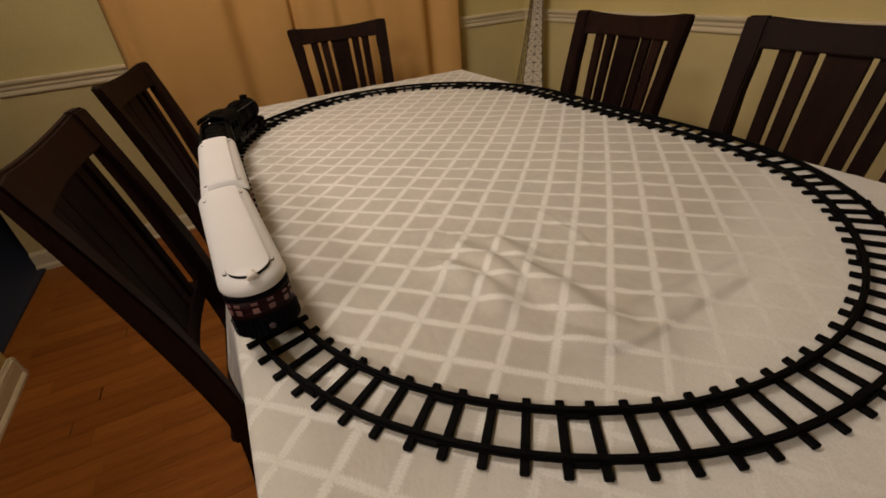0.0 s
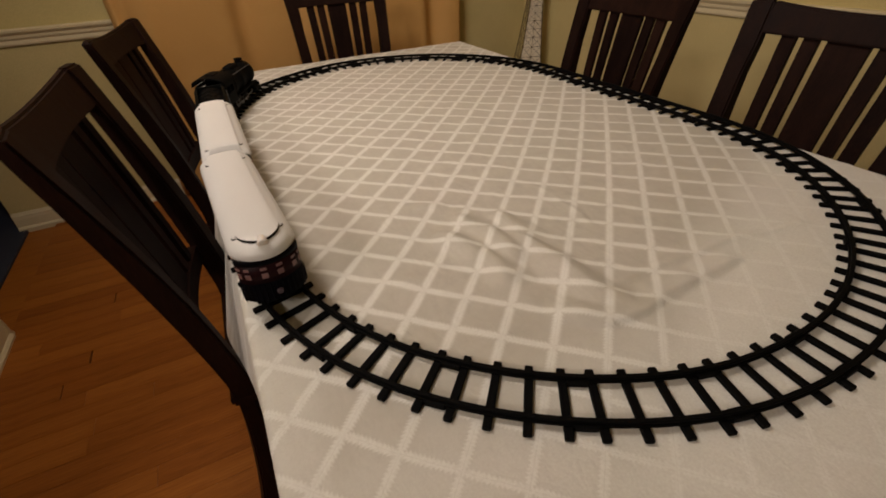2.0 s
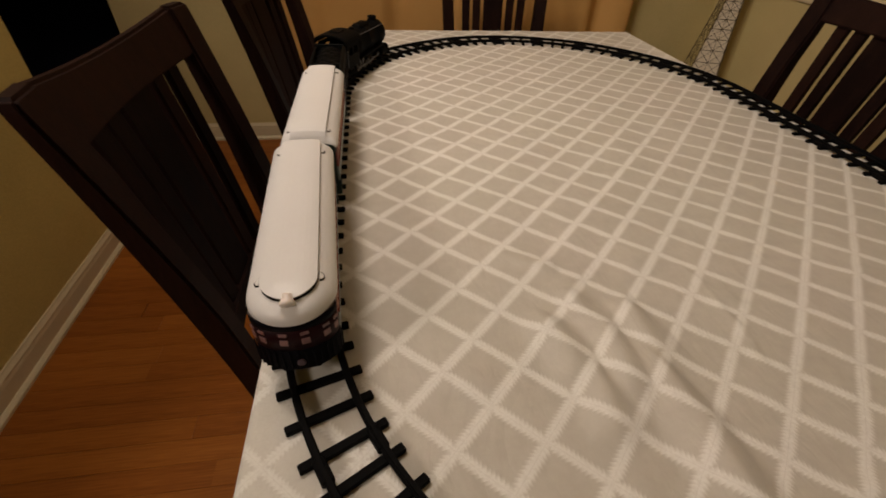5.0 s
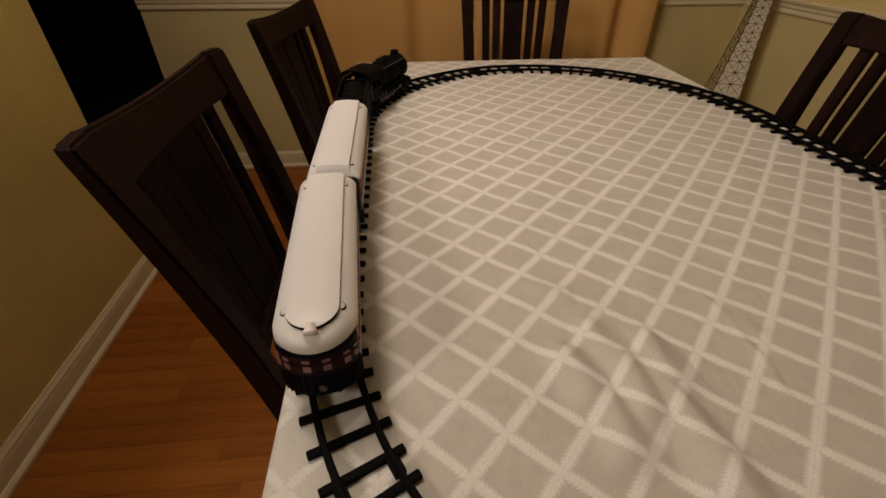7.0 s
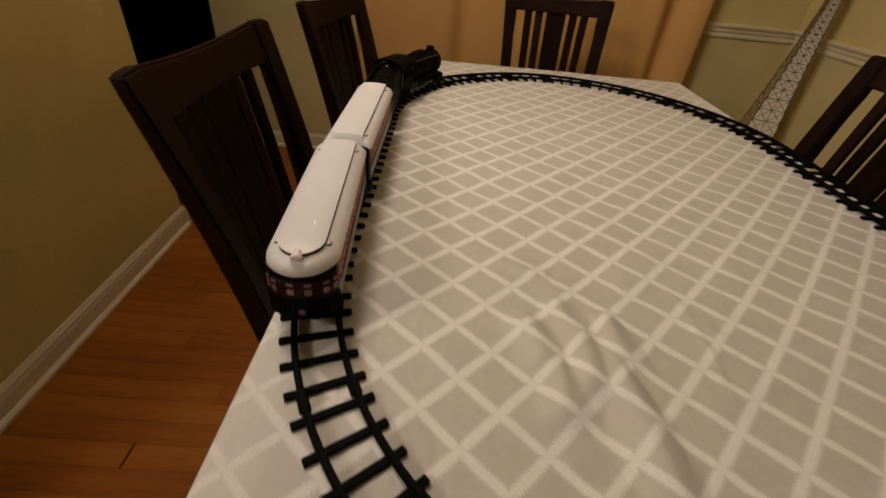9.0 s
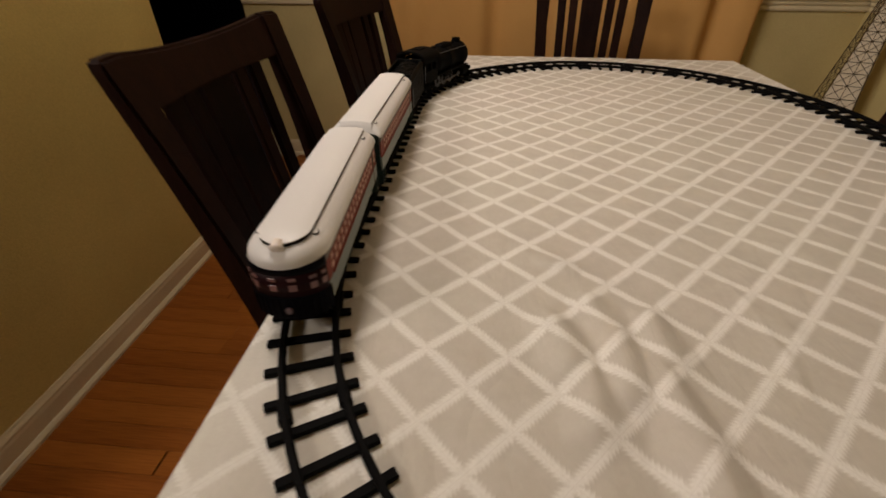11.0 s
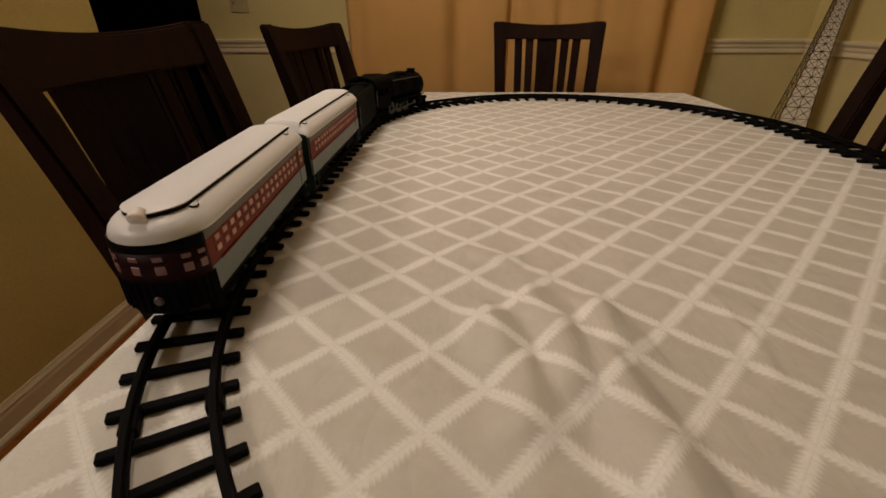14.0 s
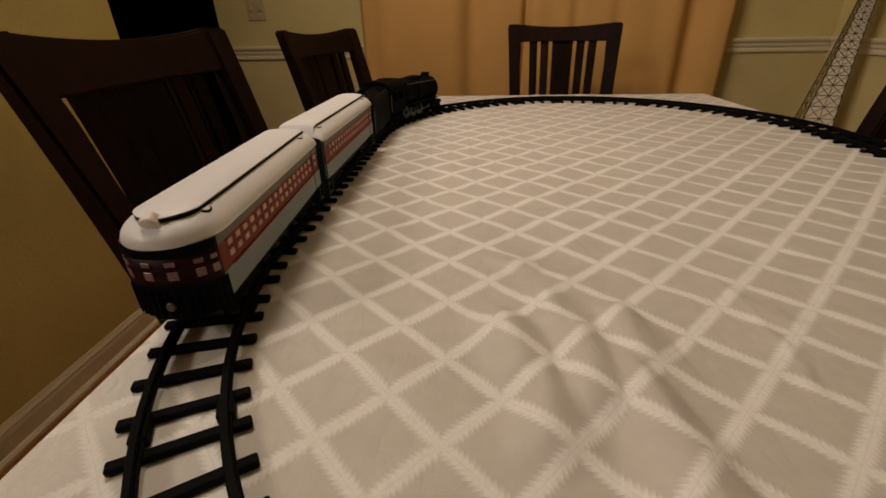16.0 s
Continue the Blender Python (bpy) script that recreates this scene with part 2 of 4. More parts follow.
    aged = node(m, "ShaderNodeMapRange")
    aged.inputs["From Min"].default_value, aged.inputs["From Max"].default_value = 0.3, 0.7
    wire(m, ageing.outputs["Fac"], aged.inputs["Value"])
    wire(m, aged.outputs[0], tint.inputs["Factor"])
    dyed = node(m, "ShaderNodeMix")
    dyed.data_type, dyed.blend_type = "RGBA", "MULTIPLY"
    dyed.inputs["Factor"].default_value = 1.0
    wire(m, ground.outputs["Result"], mix.inputs["A"])
    wire(m, band, mix.inputs["Factor"])
    wire(m, mix.outputs["Result"], dyed.inputs["A"])
    wire(m, tint.outputs["Result"], dyed.inputs["B"])
    wire(m, dyed.outputs["Result"], bsdf(m).inputs["Base Color"])
    rough = calc("MULTIPLY_ADD", band, 0.25, 0.55)
    wire(m, rough, bsdf(m).inputs["Roughness"])
    weave = node(m, "ShaderNodeTexNoise", Scale=900.0, Detail=2.0)
    wire(m, geo.outputs["Position"], weave.inputs["Vector"])
    height = calc("ADD", calc("MULTIPLY", band, 0.55), calc("MULTIPLY", weave.outputs["Fac"], 0.30))
    bump = node(m, "ShaderNodeBump", Strength=0.35, Distance=0.002)
    wire(m, height, bump.inputs["Height"])
    # shallow crumples left from washing and folding
    bent = node(m, "ShaderNodeVectorMath")
    bent.operation = "MULTIPLY_ADD"
    wire(m, wob.outputs["Color"], bent.inputs[0])
    bent.inputs[1].default_value = (0.05, 0.05, 0.05)
    wire(m, geo.outputs["Position"], bent.inputs[2])
    turn = node(m, "ShaderNodeMapping")
    turn.inputs["Rotation"].default_value = (0, 0, math.radians(28))
    turn.inputs["Scale"].default_value = (1.0, 0.40, 1.0)
    wire(m, bent.outputs[0], turn.inputs["Vector"])
    crumple = node(m, "ShaderNodeTexNoise", Scale=30.0, Detail=3.0, Roughness=0.55)
    wire(m, turn.outputs[0], crumple.inputs["Vector"])
    ridge = calc("ABSOLUTE", calc("SUBTRACT", crumple.outputs["Fac"], 0.5))
    rough_lie = node(m, "ShaderNodeBump", Strength=0.20, Distance=0.005)
    wire(m, calc("MULTIPLY", calc("POWER", ridge, 0.8), 2.0), rough_lie.inputs["Height"])
    wire(m, rough_lie.outputs[0], bump.inputs["Normal"])
    wire(m, bump.outputs[0], bsdf(m).inputs["Normal"])
    bsdf(m).inputs["Sheen Weight"].default_value = 0.15
    return m


LATTICE = ((-3.102, -10.726, -0.025, 11.192, 0.299, 0.483), (9.374, 11.643, 0.344, 10.132, -0.821, -0.807))
CLOTH = cloth_material()


# ---- building helpers ----
def part(name, bm, mat, parent=None, label="", smooth=False):
    """Links a bmesh as one mesh object, under a thing or a part."""
    me = bpy.data.meshes.new(name)
    bm.normal_update()
    bm.to_mesh(me)
    bm.free()
    if smooth:
        for p in me.polygons:
            p.use_smooth = True
    me.materials.append(mat)
    ob = new(name, me)
    ob.parent = parent
    if label:
        ob["label"] = label
    return ob


def again(ob, m, parent):
    """Another object on the same mesh."""
    o = ob.copy()
    scene.collection.objects.link(o)
    o.parent = parent
    o.matrix_basis = m
    return o


def thing(name, m, label, category, group="", kind=""):
    ob = new(name)
    ob.matrix_basis = m
    return tagged(ob, label, category, group, kind)


def box(x0, x1, y0, y1, z0, z1, bevel=0.0, seg=1, bm=None):
    bm = bm or bmesh.new()
    vs = bmesh.ops.create_cube(bm, size=1)["verts"]
    for v in vs:
        v.co = ((x0 + x1) / 2 + v.co.x * (x1 - x0), (y0 + y1) / 2 + v.co.y * (y1 - y0), (z0 + z1) / 2 + v.co.z * (z1 - z0))
    if bevel:
        es = list({e for v in vs for e in v.link_edges})
        bmesh.ops.bevel(bm, geom=es, offset=bevel, segments=seg, affect="EDGES", profile=0.5)
    return bm


def rod(a, b, r0, r1=None, n=12, bm=None, caps=True):
    bm = bm or bmesh.new()
    a, b = Vector(a), Vector(b)
    r1 = r0 if r1 is None else r1
    turn = (b - a).to_track_quat("Z", "Y").to_matrix()
    rings = []
    for c, r in ((a, r0), (b, r1)):
        rings.append([bm.verts.new(c + turn @ Vector((r * math.cos(2 * math.pi * k / n), r * math.sin(2 * math.pi * k / n), 0))) for k in range(n)])
    for k in range(n):
        bm.faces.new((rings[0][k], rings[0][(k + 1) % n], rings[1][(k + 1) % n], rings[1][k]))
    if caps:
        bm.faces.new(rings[0][::-1])
        bm.faces.new(rings[1])
    return bm


def lathe(profile, n=24, axis="Z", at=(0, 0, 0), bm=None):
    """Turns (radius, height) pairs round an axis."""
    bm = bm or bmesh.new()
    rings = []
    for r, h in profile:
        ring = []
        for k in range(n):
            c, s = r * math.cos(2 * math.pi * k / n), r * math.sin(2 * math.pi * k / n)
            p = {"Z": (c, s, h), "X": (h, c, s), "Y": (s, h, c)}[axis]
            ring.append(bm.verts.new((p[0] + at[0], p[1] + at[1], p[2] + at[2])))
        rings.append(ring)
    for a, b in zip(rings, rings[1:]):
        for k in range(n):
            bm.faces.new((a[k], a[(k + 1) % n], b[(k + 1) % n], b[k]))
    bm.faces.new(rings[0][::-1])
    bm.faces.new(rings[-1])
    return bm


def loft(rows, close=False, cap=True, bm=None):
    """Skin over rows of points; close joins each row to a ring."""
    bm = bm or bmesh.new()
    vs = [[bm.verts.new(p) for p in row] for row in rows]
    n = len(rows[0])
    for a, b in zip(vs, vs[1:]):
        for k in range(n if close else n - 1):
            bm.faces.new((a[k], a[(k + 1) % n], b[(k + 1) % n], b[k]))
    if close and cap:
        bm.faces.new(vs[0][::-1])
        bm.faces.new(vs[-1])
    return bm


def prism(outline, z0, z1, bm=None):
    """An outline in x and y, raised from z0 to z1."""
    return loft([[(x, y, z0) for x, y in outline], [(x, y, z1) for x, y in outline]], True, True, bm)


def ease(v, a, b):
    """0 before a, 1 past b, smooth between."""
    k = max(0.0, min(1.0, (v - a) / (b - a)))
    return k * k * (3 - 2 * k)


def turned(bm, m):
    bmesh.ops.transform(bm, matrix=m, verts=bm.verts)
    return bm

# ---- the room ----
T = 0.76          # height of the table's top
XL, XR, YB, YF, H = -1.54, 1.50, 1.78, -3.2, 2.5
RAIL = 0.897      # middle of the chair rail


def structure(name, bm, mat, label, category):
    return tagged(part(name, bm, mat), label, category, kind="structure")


floor = structure("floor", box(-5.7, XR + 0.15, YF - 0.15, 6.2, -0.08, -0.012), PLANK, "reddish oak strip floor, satin varnish, slightly worn", "floor")
structure("floor_hall", box(-5.55, XL - 0.125, 0.67, 6.0, -0.0115, 0.002), HALL, "hall floor with the unlit darkness put into its colour", "floor")
structure("ceiling", box(-5.7, XR + 0.15, YF - 0.15, 6.2, H, H + 0.1), CEILING, "plain off-white painted ceiling", "ceiling")
wl = box(XL - 0.12, XL, -0.72, 0.80, -0.012, H)
box(XL - 0.12, XL, 0.80, YB, 2.06, H, bm=wl)
box(XL - 0.12, XL, YF, -0.72, 2.2, H, bm=wl)
structure("wall_west", wl, WALL, "olive-beige painted wall with a dark doorway", "wall")
structure("wall_north", box(XL - 0.16, XR, YB, YB + 0.15, -0.012, H), WALL_LIT_BELOW, "olive-beige painted wall behind the curtain", "wall")
structure("wall_east", box(XR, XR + 0.15, YF, YB + 0.15, -0.012, H), WALL_LIT_BELOW, "olive-beige painted wall with a chair rail", "wall")
structure("wall_south", box(-4.2, XR + 0.15, YF - 0.15, YF, -0.012, H), WALL, "plain olive-beige painted wall", "wall")
structure("wall_next_room", box(-4.2, -4.08, YF, 0.55, -0.012, H), WALL, "plain olive-beige painted wall of the next room", "wall")
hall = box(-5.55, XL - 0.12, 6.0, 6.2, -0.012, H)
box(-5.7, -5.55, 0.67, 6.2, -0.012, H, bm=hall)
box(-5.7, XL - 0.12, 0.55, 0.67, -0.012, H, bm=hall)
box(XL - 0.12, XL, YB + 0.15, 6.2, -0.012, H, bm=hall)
structure("wall_hall", hall, HALL, "hall walls beyond the doorway, unlit darkness put into their colour", "wall")


def moulding(name, a, b, z, profile, label, into):
    """A strip from a to b on a wall; profile of (out, up) pairs; into is the way out of the wall."""
    rows = []
    for p in (a, b):
        rows.append([(p[0] + into[0] * o, p[1] + into[1] * o, z + u) for o, u in profile])
    bm = loft(rows, True)
    bmesh.ops.recalc_face_normals(bm, faces=bm.faces)
    return structure(name, bm, TRIM, label, name.split("_")[0].replace("baseboard", "baseboard"))


RAILP = [(0, -0.034), (0.010, -0.034), (0.013, -0.026), (0.012, -0.012), (0.018, -0.004), (0.020, 0.008), (0.030, 0.020), (0.032, 0.030), (0.026, 0.034), (0, 0.034)]
BASEP = [(0, -0.012), (0.024, -0.012), (0.024, 0.010), (0.017, 0.018), (0.013, 0.020), (0.013, 0.064), (0.011, 0.074), (0.012, 0.080), (0.006, 0.090), (0.004, 0.096), (0, 0.096)]
moulding("trim_chair_rail_north", (XL - 0.16, YB, 0), (XR, YB, 0), RAIL, RAILP, "cream painted chair rail moulding", (0, -1))
moulding("trim_chair_rail_east", (XR, YF, 0), (XR, YB - 0.032, 0), RAIL, RAILP, "cream painted chair rail moulding", (-1, 0))
moulding("baseboard_north", (XL - 0.16, YB, 0), (XR, YB, 0), 0, BASEP, "cream painted baseboard with a moulded top", (0, -1))
moulding("baseboard_east", (XR, YF, 0), (XR, YB - 0.018, 0), 0, BASEP, "cream painted baseboard with a moulded top", (-1, 0))
moulding("baseboard_west", (XL, -0.72, 0), (XL, 0.80, 0), 0, BASEP, "cream painted baseboard with a moulded top", (1, 0))
moulding("baseboard_jamb", (XL - 0.12, 0.80, 0), (XL + 0.017, 0.80, 0), 0, BASEP, "cream painted baseboard return at the doorway", (0, 1))

# ---- switch plate ----
sw = thing("light_switch", pose(-1.477, YB, 1.115), "ivory plastic double light switch plate on the wall", "light switch")
part("plate", box(-0.049, 0.049, -0.006, 0, -0.058, 0.058, 0.003, 2), PLATE, sw)
for dx in (-0.024, 0.024):
    part("toggle", box(dx - 0.006, dx + 0.006, -0.016, -0.0061, -0.012, 0.012, 0.002), PLATE, sw)
    for dz in (-0.03, 0.03):
        part("screw", turned(lathe([(0.003, 0), (0.003, 0.0012)], 10), pose(dx, -0.0061, dz, 90)), TRIM, sw)


# ---- curtain ----
def curtain(x0, x1, y, z0, z1):
    """A pleated drape with uneven folds that loosen towards the floor."""
    rows = []
    nx, nz = 300, 28
    # place, half width and depth of each fold between the flat pleats
    folds = ((-0.83, 0.035, 0.020), (-0.68, 0.05, 0.022), (-0.46, 0.06, 0.010), (-0.295, 0.062, 0.064), (-0.06, 0.022, 0.040),
             (0.08, 0.05, 0.012), (0.20, 0.03, 0.018), (0.42, 0.04, 0.022), (0.60, 0.06, 0.012), (0.765, 0.060, 0.060))
    for j in range(nz + 1):
        z = z0 + (z1 - z0) * j / nz
        row = []
        for i in range(nx + 1):
            px = x0 + (x1 - x0) * i / nx
            d = 0.062 + 0.006 * math.sin(9 * px + 0.5 * z) + 0.004 * math.sin(23 * px - 0.9 * z)
            for fx, w, a in folds:
                s = (px - fx - 0.014 * math.sin(9 * fx + 1.6 * z)) / w
                d -= a * (0.75 + 0.25 * math.sin(7 * fx + 2.1 * z)) * math.exp(-(s * s) ** (1.4 if s < 0 else 0.9))
            edge = min(px - x0, x1 - px) / 0.03
            d -= 0.035 * max(0.0, 1 - edge) ** 2
            row.append((px, y - max(0.0, d), z))
        rows.append(row)
    bm = loft(rows)
    return bm


drape = thing("curtain", pose(0, 0, 0), "golden tan floor-length curtain hanging in soft pleats", "curtain")
fab = part("fabric", curtain(-0.89, 0.955, 1.744, 0.02, 2.26), CURTAIN, drape, smooth=True)
sol = fab.modifiers.new("thickness", "SOLIDIFY")
sol.thickness, sol.offset = 0.004, 1
part("rod", rod((-1.00, 1.70, 2.27), (1.05, 1.70, 2.27), 0.012), WIRE, drape, "dark bronze curtain rod")
for sx in (-1.00, 1.05):
    part("finial", lathe([(0.004, -0.03), (0.02, -0.018), (0.026, 0), (0.02, 0.018), (0.004, 0.03)], 16, "X", (sx, 1.70, 2.27)), WIRE, drape)
for sx in (-0.95, 1.0):
    part("bracket", box(sx - 0.008, sx + 0.008, 1.70, YB, 2.262, 2.278, 0.002), WIRE, drape)


# ---- wire tower ----
def tower(at):
    th = thing("wire_tower", pose(*at, 0, 0, -20), "tall slender bronze wire lattice tower ornament standing in the corner", "ornament")
    hgt = 1.62

    def half(z):
        k = z / hgt
        return 0.69 * (0.175 * (1 - k) ** 2.1 + 0.018 + 0.004 * (1 - k))

    levels = [0.006]
    while levels[-1] < hgt - 0.02:
        levels.append(min(hgt, levels[-1] + max(0.017, 0.88 * half(levels[-1]))))
    if len(levels) % 2 == 0:
        levels.pop(-2)
    corners = [(-1, -1), (1, -1), (1, 1), (-1, 1)]
    for cx, cy in corners:
        bm = bmesh.new()
        for a, b in zip(levels, levels[1:]):
            rod((cx * half(a), cy * half(a), a), (cx * half(b), cy * half(b), b), 0.0022, n=6, bm=bm)
        part("leg", bm, WIRE, th)
    for k in range(4):
        (ax, ay), (bx, by) = corners[k], corners[(k + 1) % 4]
        bm = bmesh.new()

        def at_level(i):
            g = half(levels[i])
            return Vector((ax * g, ay * g, levels[i])), Vector((bx * g, by * g, levels[i]))

        for i in range(0, len(levels) - 2, 2):
            (p, q), (r, s), (u, v) = at_level(i), at_level(i + 1), at_level(i + 2)
            mid = (r + s) / 2
            for end in (p, q, u, v):
                rod(end, mid, 0.0011, n=4, bm=bm)
            rod(r, s, 0.0011, n=4, bm=bm)
            rod(u, v, 0.0013, n=4, bm=bm)
            rod((p + q) / 2, (u + v) / 2, 0.0010, n=4, bm=bm)
            # small diamonds between the mid bars
            for end, edge in (((p + q) / 2, r), ((p + q) / 2, s), ((u + v) / 2, r), ((u + v) / 2, s)):
                rod(end, edge, 0.0010, n=4, bm=bm)
        part("lattice_side", bm, WIRE, th)
    rows = []
    for z in levels:
        g = half(z) - 0.003
        rows.append([(-g, -g, z), (g, -g, z), (g, g, z), (g - 0.002, g, z), (g - 0.002, -g + 0.002, z), (-g, -g + 0.002, z)])
    bm = loft(rows, True)
    bmesh.ops.recalc_face_normals(bm, faces=bm.faces)
    part("lining", bm, LINING, th, "pale paper lining inside the wire")
    part("spire", rod((0, 0, hgt - 0.01), (0, 0, hgt + 0.12), 0.008, 0.002, 8), WIRE, th)
    bm = box(-0.135, 0.135, -0.135, 0.135, -0.0, 0.006, 0.001)
    part("base_plate", bm, WIRE, th)
    # the thin wire has bent over to the east on its way up
    bend = Matrix.Identity(4)
    bend[0][2], bend[1][2] = 0.085 * math.cos(radians(20)), 0.085 * math.sin(radians(20))
    for ob in th.children:
        ob.data.transform(bend)
    return th


tower((1.292, 1.48, 0.0))


# ---- table and cloth ----
TX0, TX1, TY0, TY1 = -0.612, 0.612, -1.10, 1.078
table = thing("dining_table", pose(0, 0, 0), "long wooden dining table hidden under a white cloth", "table")
part("tabletop", box(TX0 + 0.006, TX1 - 0.006, TY0 + 0.006, TY1 - 0.006, T - 0.035, T - 0.004, 0.006, 2), WOOD, table)
for y0, y1, x0, x1 in ((-0.95, -0.92, -0.48, 0.48), (0.90, 0.93, -0.48, 0.48)):
    part("apron", box(x0, x1, y0, y1, T - 0.12, T - 0.0351, 0.002), WOOD, table)
for x0 in (-0.50, 0.47):
    part("apron", box(x0, x0 + 0.03, -0.90, 0.88, T - 0.12, T - 0.0351, 0.002), WOOD, table)
for lx in (-0.10, 0.10):
    for ly in (-0.55, 0.62):
        part("leg", loft([[(lx + sx * w, ly + sy * w, z) for sx, sy in ((-1, -1), (1, -1), (1, 1), (-1, 1))] for z, w in ((0, 0.032), (0.4, 0.045), (T - 0.0351, 0.045))], True), WOOD, table)

FOLDS = []      # round-backed ridges
SLIPS = []      # folds that rise slowly and drop off on one side


def crease(height, width, *way):
    """A ridge in the cloth along a broken line, lower towards its ends."""
    last = len(way) - 2
    for k, (a, b) in enumerate(zip(way, way[1:])):
        h = 1.15 * height * (0.8 if last and k in (0, last) else 1.0)
        FOLDS.append((*a, *b, h, width))


def slip(height, rise, fall, *way):
    """A fold whose steep side runs along a broken line and drops to the left of its way."""
    long = [0.0]
    for a, b in zip(way, way[1:]):
        long.append(long[-1] + math.dist(a, b))
    SLIPS.append((height, rise, fall, way, long, min(x for x, y in way) - 0.09, max(x for x, y in way) + 0.09,
                  min(y for x, y in way) - 0.09, max(y for x, y in way) + 0.09))


# the bundle of short folds that drop to the east
slip(0.0085, 0.021, 0.036, (-0.206, -0.402), (-0.192, -0.437), (-0.175, -0.470))
slip(0.0122, 0.027, 0.040, (-0.258, -0.445), (-0.235, -0.489), (-0.222, -0.528))
slip(0.0115, 0.026, 0.036, (-0.224, -0.520), (-0.216, -0.567), (-0.214, -0.608))
slip(0.0140, 0.027, 0.040, (-0.182, -0.462), (-0.173, -0.518), (-0.169, -0.568))
slip(0.0102, 0.021, 0.036, (-0.136, -0.432), (-0.127, -0.483), (-0.121, -0.525))
slip(0.0130, 0.034, 0.036, (-0.146, -0.512), (-0.136, -0.576), (-0.128, -0.606), (-0.128, -0.632), (-0.125, -0.668), (-0.119, -0.700), (-0.100, -0.740))
# the overhanging fold at the hem that drops towards the table's end
slip(0.0120, 0.034, 0.013, (-0.085, -0.758), (-0.120, -0.765), (-0.148, -0.763), (-0.189, -0.750), (-0.222, -0.716))
slip(0.0092, 0.026, 0.017, (0.004, -0.749), (-0.035, -0.751), (-0.086, -0.756))
slip(0.0076, 0.022, 0.015, (0.094, -0.747), (0.053, -0.749), (0.010, -0.750))
crease(0.0022, 0.006, (-0.023, -0.375), (-0.010, -0.413), (-0.016, -0.468), (-0.012, -0.502), (-0.021, -0.548))
crease(0.0055, 0.012, (-0.279, -0.335), (-0.223, -0.357))
crease(0.0042, 0.008, (-0.111, -0.693), (-0.039, -0.694), (0.052, -0.700), (0.134, -0.702), (0.209, -0.717), (0.290, -0.733))
# small puckers
rnd = random.Random(21)
for k in range(26):
    px, py = rnd.uniform(-0.42, 0.42), rnd.uniform(-0.62, 0.35)
    ln = rnd.uniform(0.03, 0.055)
    crease(rnd.uniform(0.0014, 0.0028), 0.011, (px, py), (px + ln, py + rnd.uniform(-0.022, 0.012)))


def slip_height(x, y):
    top = 0.0
    for height, rise, fall, way, long, x0, x1, y0, y1 in SLIPS:
        if not (x0 < x < x1 and y0 < y < y1):
            continue
        best = None
        for k, ((ax, ay), (bx, by)) in enumerate(zip(way, way[1:])):
            dx, dy = bx - ax, by - ay
            n = math.hypot(dx, dy)
            s = ((x - ax) * dx + (y - ay) * dy) / (n * n)
            c = max(0.0, min(1.0, s))
            gap = math.hypot(x - ax - c * dx, y - ay - c * dy)
            if best is None or gap < best[0]:
                best = gap, ((x - ax) * dy - (y - ay) * dx) / n, long[k] + s * n
        side = best[1]                                   # below 0 on the steep side
        along = best[2] / long[-1]
        ends = max(0.0, min(1.0, (along + 0.30) / 0.50)) * max(0.0, min(1.0, (1.30 - along) / 0.50))
        ends = ends * ends * (3 - 2 * ends)
        fall *= 0.55 + 0.75 * max(0.0, min(1.0, along))
        if side > fall / 2:
            form = 1.0 - ease(side - fall / 2, 0.0, 1.7 * rise)
        else:
            form = max(0.0, 0.5 + side / fall)
            form = 0.55 * form + 0.45 * ease(form, 0.0, 1.0)
        top = max(top, height * ends * form)
    return top


def cloth_height(x, y):
    h = slip_height(x, y)
    for x0, y0, x1, y1, a, w in FOLDS:
        if abs(x - x0) > 0.2 or abs(y - y0) > 0.2:
            continue
        dx, dy = x1 - x0, y1 - y0
        s = max(0.0, min(1.0, ((x - x0) * dx + (y - y0) * dy) / (dx * dx + dy * dy)))
        ex, ey = x - x0 - s * dx, y - y0 - s * dy
        w = w * (1.8 if ex - 0.8 * ey < 0 else 0.8)     # a long rise and a short fall
        d2 = ex * ex + ey * ey
        if d2 < (3 * w) ** 2:
            h = max(h, a * (0.6 + 0.4 * math.sin(math.pi * s)) * math.exp(-d2 / (w * w)))
    h += 0.0016 * noise.noise(Vector((x * 7, y * 7, 0.3))) + 0.0022 * noise.noise(Vector((x * 14 + y * 4, y * 32, 1.7)))
    h += 0.0005 * noise.noise(Vector((x * 45, y * 60, 4.1)))
    track = abs(math.hypot(x, y - max(-0.318, min(0.318, y))) - 0.580)
    return h * min(1.0, max(0.0, (track - 0.05) / 0.03))


